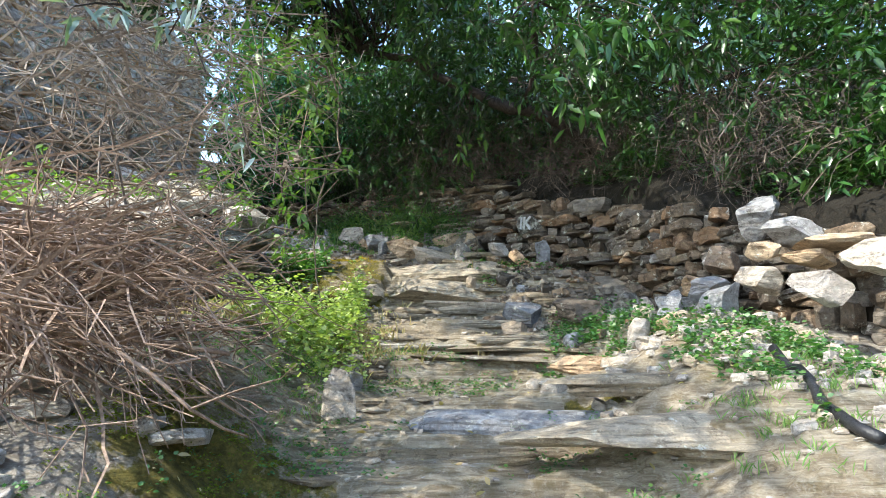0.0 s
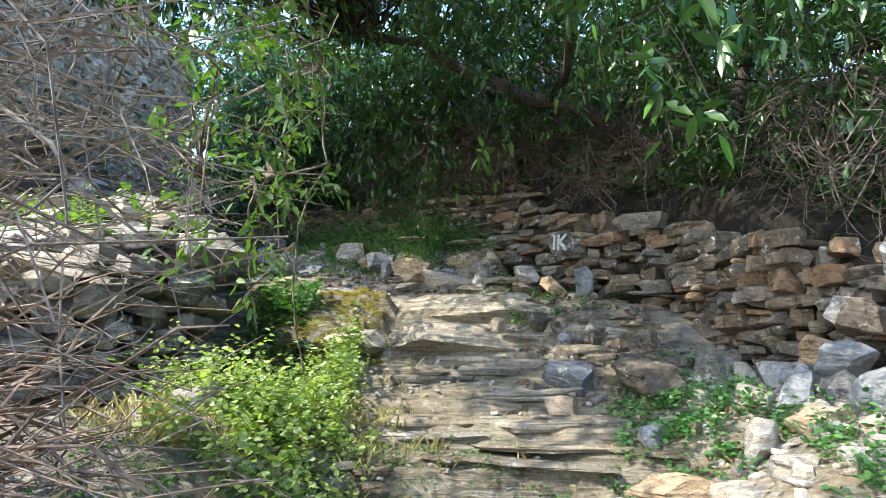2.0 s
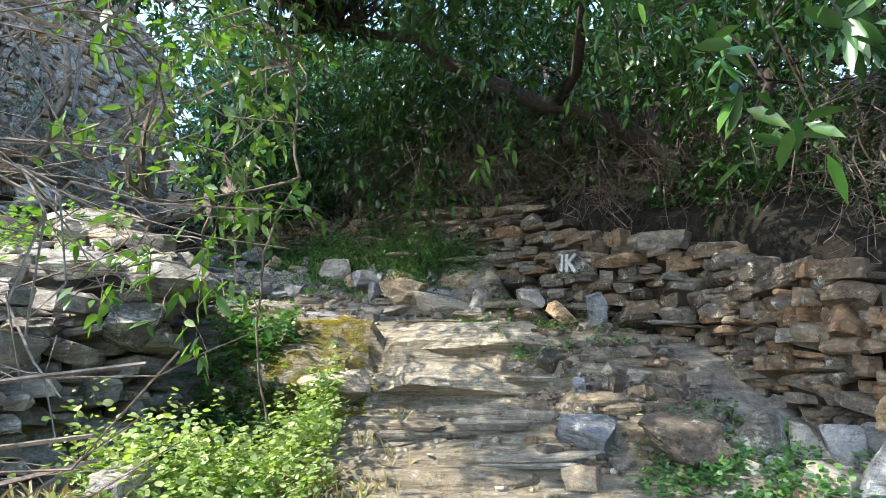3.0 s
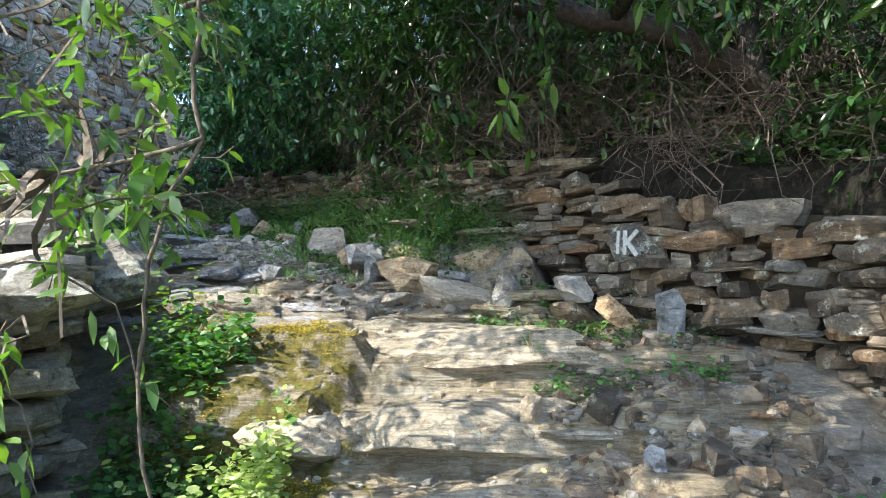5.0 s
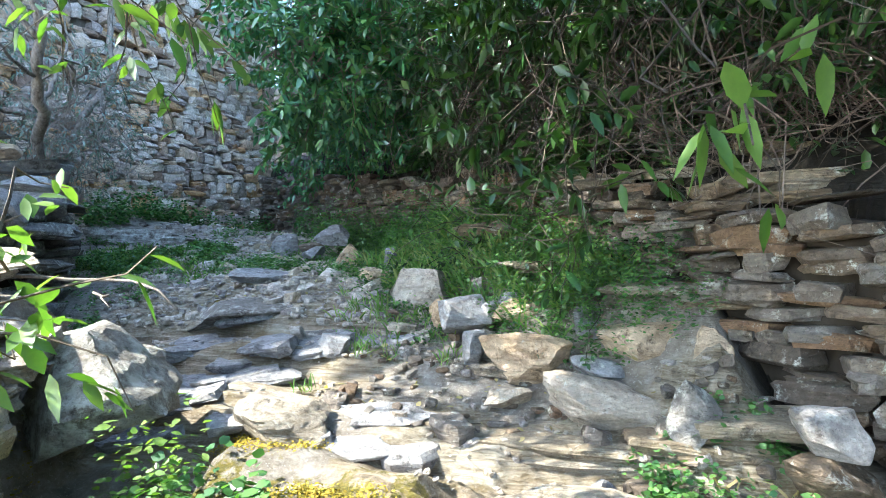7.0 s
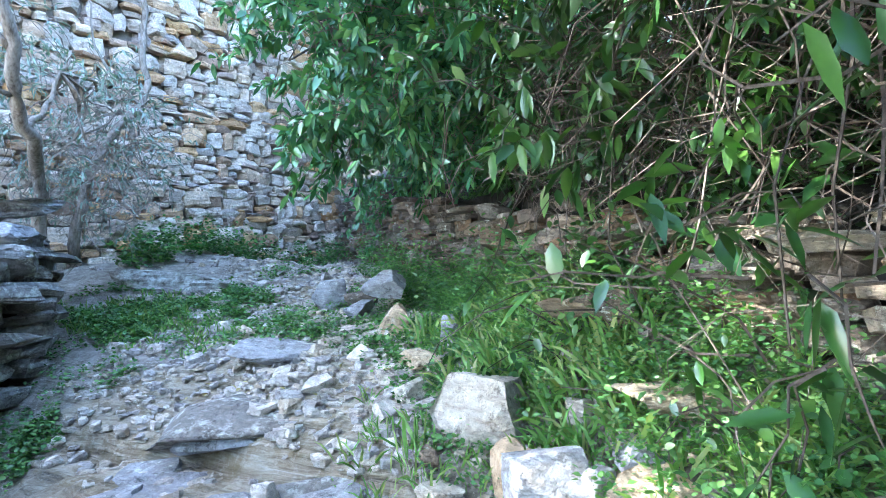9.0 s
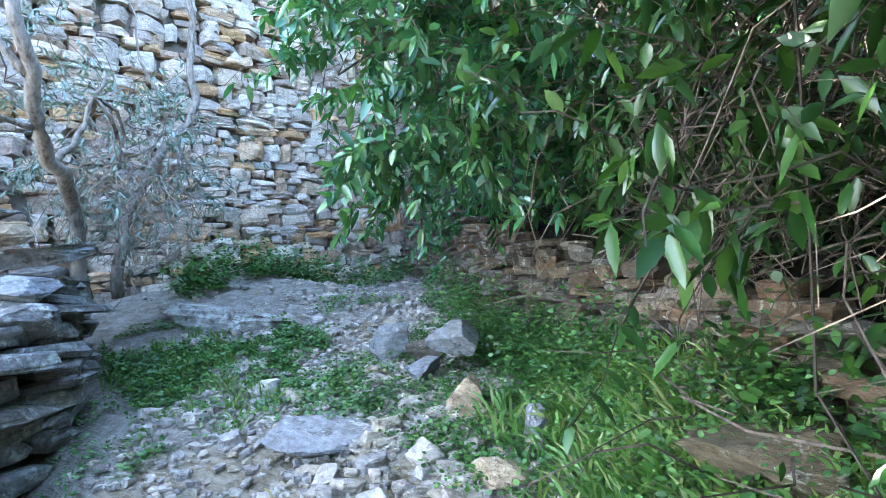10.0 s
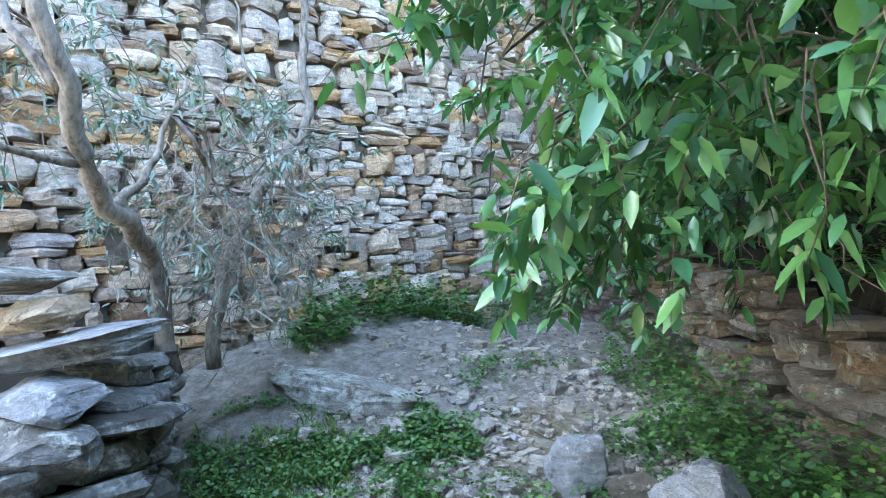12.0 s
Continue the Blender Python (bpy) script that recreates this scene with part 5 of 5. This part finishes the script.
def brush(name, label, clouds, seed, material, r0=0.006, along=None, clear=0.4, steps=6, wobble=0.08, category="brushwood", kind="stuff"):
    """A tangle of bare twigs. clouds: (x, y, z, rx, ry, rz, count, length)."""
    r = np.random.default_rng(seed)
    lines = []
    for x, y, z, rx, ry, rz, count, length in clouds:
        for _ in range(count):
            v = r.normal(size=3)
            p = np.array((x, y, z)) + v / np.linalg.norm(v) * np.array((rx, ry, rz)) * r.uniform(0, 1) ** 0.4
            d = r.normal(0, 0.5, 3) + np.asarray(along if along is not None else (0, 0, 0))
            d /= np.linalg.norm(d)
            q = p + d * length * r.uniform(0.5, 1.2)
            line = bent(p, q, r, wobble, steps)
            if off_track(line).min() < clear:
                continue
            line[:, 2] += max(0.0, float((ground_z(line[:, 0], line[:, 1], False) + 0.03 - line[:, 2]).max()))
            if line[:, 2].max() > z + rz + 0.5 * length:
                continue
            s = r.uniform(0.5, 1.5)
            lines.append((line, r0 * s, r0 * s * 0.4))
            for _ in range(2):
                k = int(r.integers(1, steps - 1))
                e = line[k] + (d + r.normal(0, 0.6, 3)) * length * 0.3
                twig = bent(line[k], e, r, wobble, 4)
                if off_track(twig).min() > clear:
                    lines.append((twig, r0 * s * 0.5, r0 * 0.25))
    return thing(name, label, category, mesh=raw_mesh(name, *tubes(lines, 3), material), kind=kind)


brush("brush_heap", "heap of dry reddish-brown cut branches beside the path", [(-1.75, 2.15, 1.72, 0.55, 0.6, 0.3, 210, 0.8), (-1.4, 2.0, 1.6, 0.3, 0.4, 0.22, 80, 0.7)], 71, DRY_TWIG, 0.0072, (0.9, -0.05, -0.1))
cut_lines = [(bent((-2.0, 2.0, 1.66), (-0.78, 2.12, 1.42), np.random.default_rng(5), 0.03, 9), 0.02, 0.008), (bent((-1.2, 2.08, 1.5), (-0.9, 1.9, 1.38), np.random.default_rng(6), 0.04, 6), 0.009, 0.004), (bent((-1.4, 2.05, 1.55), (-0.95, 2.3, 1.5), np.random.default_rng(8), 0.04, 6), 0.008, 0.003)]
thing("cut_branch", "long bare cut branch lying on the brushwood heap", "branch", mesh=raw_mesh("cut_branch", *tubes(cut_lines, 7), DRY_TWIG, True))
brush("dry_bush", "tall tangle of bare grey-brown branches over the wall", [(-1.8, 2.6, 2.75, 0.6, 0.7, 0.65, 105, 0.95), (-1.6, 1.95, 2.45, 0.4, 0.5, 0.55, 50, 0.9)], 72, BARK_PALE, 0.0055, (0.95, 0.1, -0.02), wobble=0.1)
fallen = [(bent((-2.75, 5.75, 3.1), (-1.85, 6.0, 2.95), np.random.default_rng(11), 0.05, 8), 0.012, 0.005), (bent((-2.2, 5.9, 3.03), (-1.95, 5.75, 2.98), np.random.default_rng(12), 0.05, 5), 0.006, 0.003)]
thing("dry_branch", "bleached dry branch lying on the low wall", "branch", mesh=raw_mesh("dry_branch", *tubes(fallen, 6), BARK_PALE, True))
brush("dead_thicket", "hanging thicket of dead grey twigs above the wall", [(0.9, 7.3, 4.1, 1.3, 0.7, 0.7, 300, 0.9), (-0.2, 8.1, 4.5, 0.8, 0.5, 0.5, 90, 0.6), (2.2, 6.7, 3.9, 0.9, 0.6, 0.7, 170, 0.9), (2.7, 5.2, 3.5, 0.6, 0.9, 0.5, 130, 0.7), (1.7, 6.3, 3.6, 0.7, 0.5, 0.4, 120, 0.7), (2.5, 4.2, 3.1, 0.5, 0.8, 0.4, 90, 0.6)], 73, DARK_TWIG, 0.0045, (-0.15, -0.35, -0.45), wobble=0.16, steps=8, clear=0.6)
brush("hanging_twigs", "pale bare twigs hanging in the dark under the trees", [(-0.3, 8.2, 4.4, 1.2, 0.45, 0.6, 190, 0.8), (1.2, 7.6, 4.5, 1.0, 0.4, 0.5, 120, 0.9)], 75, DARK_TWIG, 0.0045, (-0.2, -0.25, -0.6), wobble=0.14, steps=8, clear=0.7)
brush("courtyard_twigs", "fine bare twigs around the leaning trees", [(-4.7, 7.9, 4.2, 0.5, 0.5, 0.5, 150, 0.5)], 74, BARK_PALE, 0.003, (0.1, 0.1, 0.3))


def shrub(name, label, clouds, seed, material, per=22, size=(0.05, 0.1), clear=0.45, wide=0.36, stem=0.007, hung=None):
    r = np.random.default_rng(seed)
    x, y = clouds[0][0], clouds[0][1]
    base = hung or (x, y, gz(x, y))
    root = thing(name, label, "shrub", at=base)
    lines, b, w, s = crown(clouds, [hung] if hung else [(c[0], c[1], gz(c[0], c[1])) for c in clouds], r, per, size, clear=clear, stem=stem)
    part("branchwork", raw_mesh("branchwork", *tubes(lines, 3), BARK), root, kind="stuff")
    part("foliage", raw_mesh("foliage", *leaves(b, w, s, wide), material, True), root, kind="stuff")
    return root


shrub("ivy", "dark green ivy trailing over the retaining wall", [(0.0, 7.05, 3.1, 0.5, 0.3, 0.3, 42), (-0.7, 7.65, 3.3, 0.4, 0.3, 0.3, 34)], 81, LEAF, per=18, size=(0.025, 0.048), clear=0.7, wide=0.6)
shrub("yellow_bush", "yellow-green sunlit bush on the terrace", [(-3.9, 4.8, 2.75, 0.5, 0.6, 0.3, 50), (-4.2, 3.5, 2.6, 0.6, 0.7, 0.3, 60)], 82, LEAF_YOUNG, per=14)
shrub("blue_shrub", "blue-green shrub at the courtyard corner", [(-3.6, 10.9, 4.4, 0.7, 0.7, 0.8, 150)], 83, LEAF_BLUE)
shrub("hanging_spray", "spray of large fresh leaves hanging beside the path", [(-0.5, 7.05, 3.5, 0.2, 0.2, 0.3, 5), (-0.95, 7.6, 4.1, 0.3, 0.3, 0.35, 15), (-0.45, 7.4, 3.95, 0.25, 0.25, 0.25, 9)], 84, LEAF, per=14, size=(0.08, 0.13), clear=0.55, hung=(-0.4, 8.2, 5.2))
shrub("hanging_spray", "spray of broad fresh leaves hanging from the leaning limb", [(0.14, 5.4, 3.52, 0.1, 0.1, 0.08, 4)], 87, LEAF_MID, per=8, size=(0.09, 0.13), clear=0.36, hung=(0.3, 6.2, 4.48))
shrub("hanging_spray", "low spray of long leaves beside the upper path", [(-0.18, 6.65, 3.4, 0.14, 0.12, 0.12, 5), (0.15, 6.35, 3.6, 0.14, 0.12, 0.12, 5)], 88, LEAF, per=8, size=(0.08, 0.13), clear=0.42, hung=(0.0, 7.3, 4.5))
shrub("olive_spray", "dark olive leaves on a twig over the brushwood", [(-0.85, 1.5, 2.42, 0.22, 0.16, 0.08, 9)], 89, LEAF_OLIVE, per=14, size=(0.04, 0.075), clear=0.5, wide=0.25, hung=(-1.5, 1.9, 2.75))
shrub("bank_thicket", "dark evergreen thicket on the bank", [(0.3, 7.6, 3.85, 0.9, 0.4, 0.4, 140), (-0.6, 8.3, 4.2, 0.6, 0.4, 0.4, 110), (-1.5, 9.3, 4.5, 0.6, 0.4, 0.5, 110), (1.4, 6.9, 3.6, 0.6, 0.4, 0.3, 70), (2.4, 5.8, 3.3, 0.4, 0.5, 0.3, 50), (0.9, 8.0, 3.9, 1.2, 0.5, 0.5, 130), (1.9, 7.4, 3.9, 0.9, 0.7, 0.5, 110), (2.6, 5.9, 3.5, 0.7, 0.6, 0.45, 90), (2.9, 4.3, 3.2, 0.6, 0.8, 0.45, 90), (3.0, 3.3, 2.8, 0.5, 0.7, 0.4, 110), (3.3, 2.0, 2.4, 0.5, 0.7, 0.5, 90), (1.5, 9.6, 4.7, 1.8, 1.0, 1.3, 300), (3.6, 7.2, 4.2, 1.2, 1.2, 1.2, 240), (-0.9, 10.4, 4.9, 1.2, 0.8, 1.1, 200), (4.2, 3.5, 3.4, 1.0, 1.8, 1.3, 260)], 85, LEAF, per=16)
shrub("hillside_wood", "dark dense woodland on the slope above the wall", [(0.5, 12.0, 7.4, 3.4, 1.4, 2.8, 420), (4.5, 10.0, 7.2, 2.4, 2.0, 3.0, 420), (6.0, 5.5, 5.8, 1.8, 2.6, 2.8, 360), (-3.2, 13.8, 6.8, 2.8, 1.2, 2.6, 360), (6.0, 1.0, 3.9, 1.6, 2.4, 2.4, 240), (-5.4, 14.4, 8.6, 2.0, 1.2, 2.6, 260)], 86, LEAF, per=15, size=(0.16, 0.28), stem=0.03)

# ---- single stones of the walls ----
for wall, kind, m, stone in LATE:
    ob = new("stone", stone_mesh(kind, stone))
    ob.parent = wall
    ob.matrix_basis = m
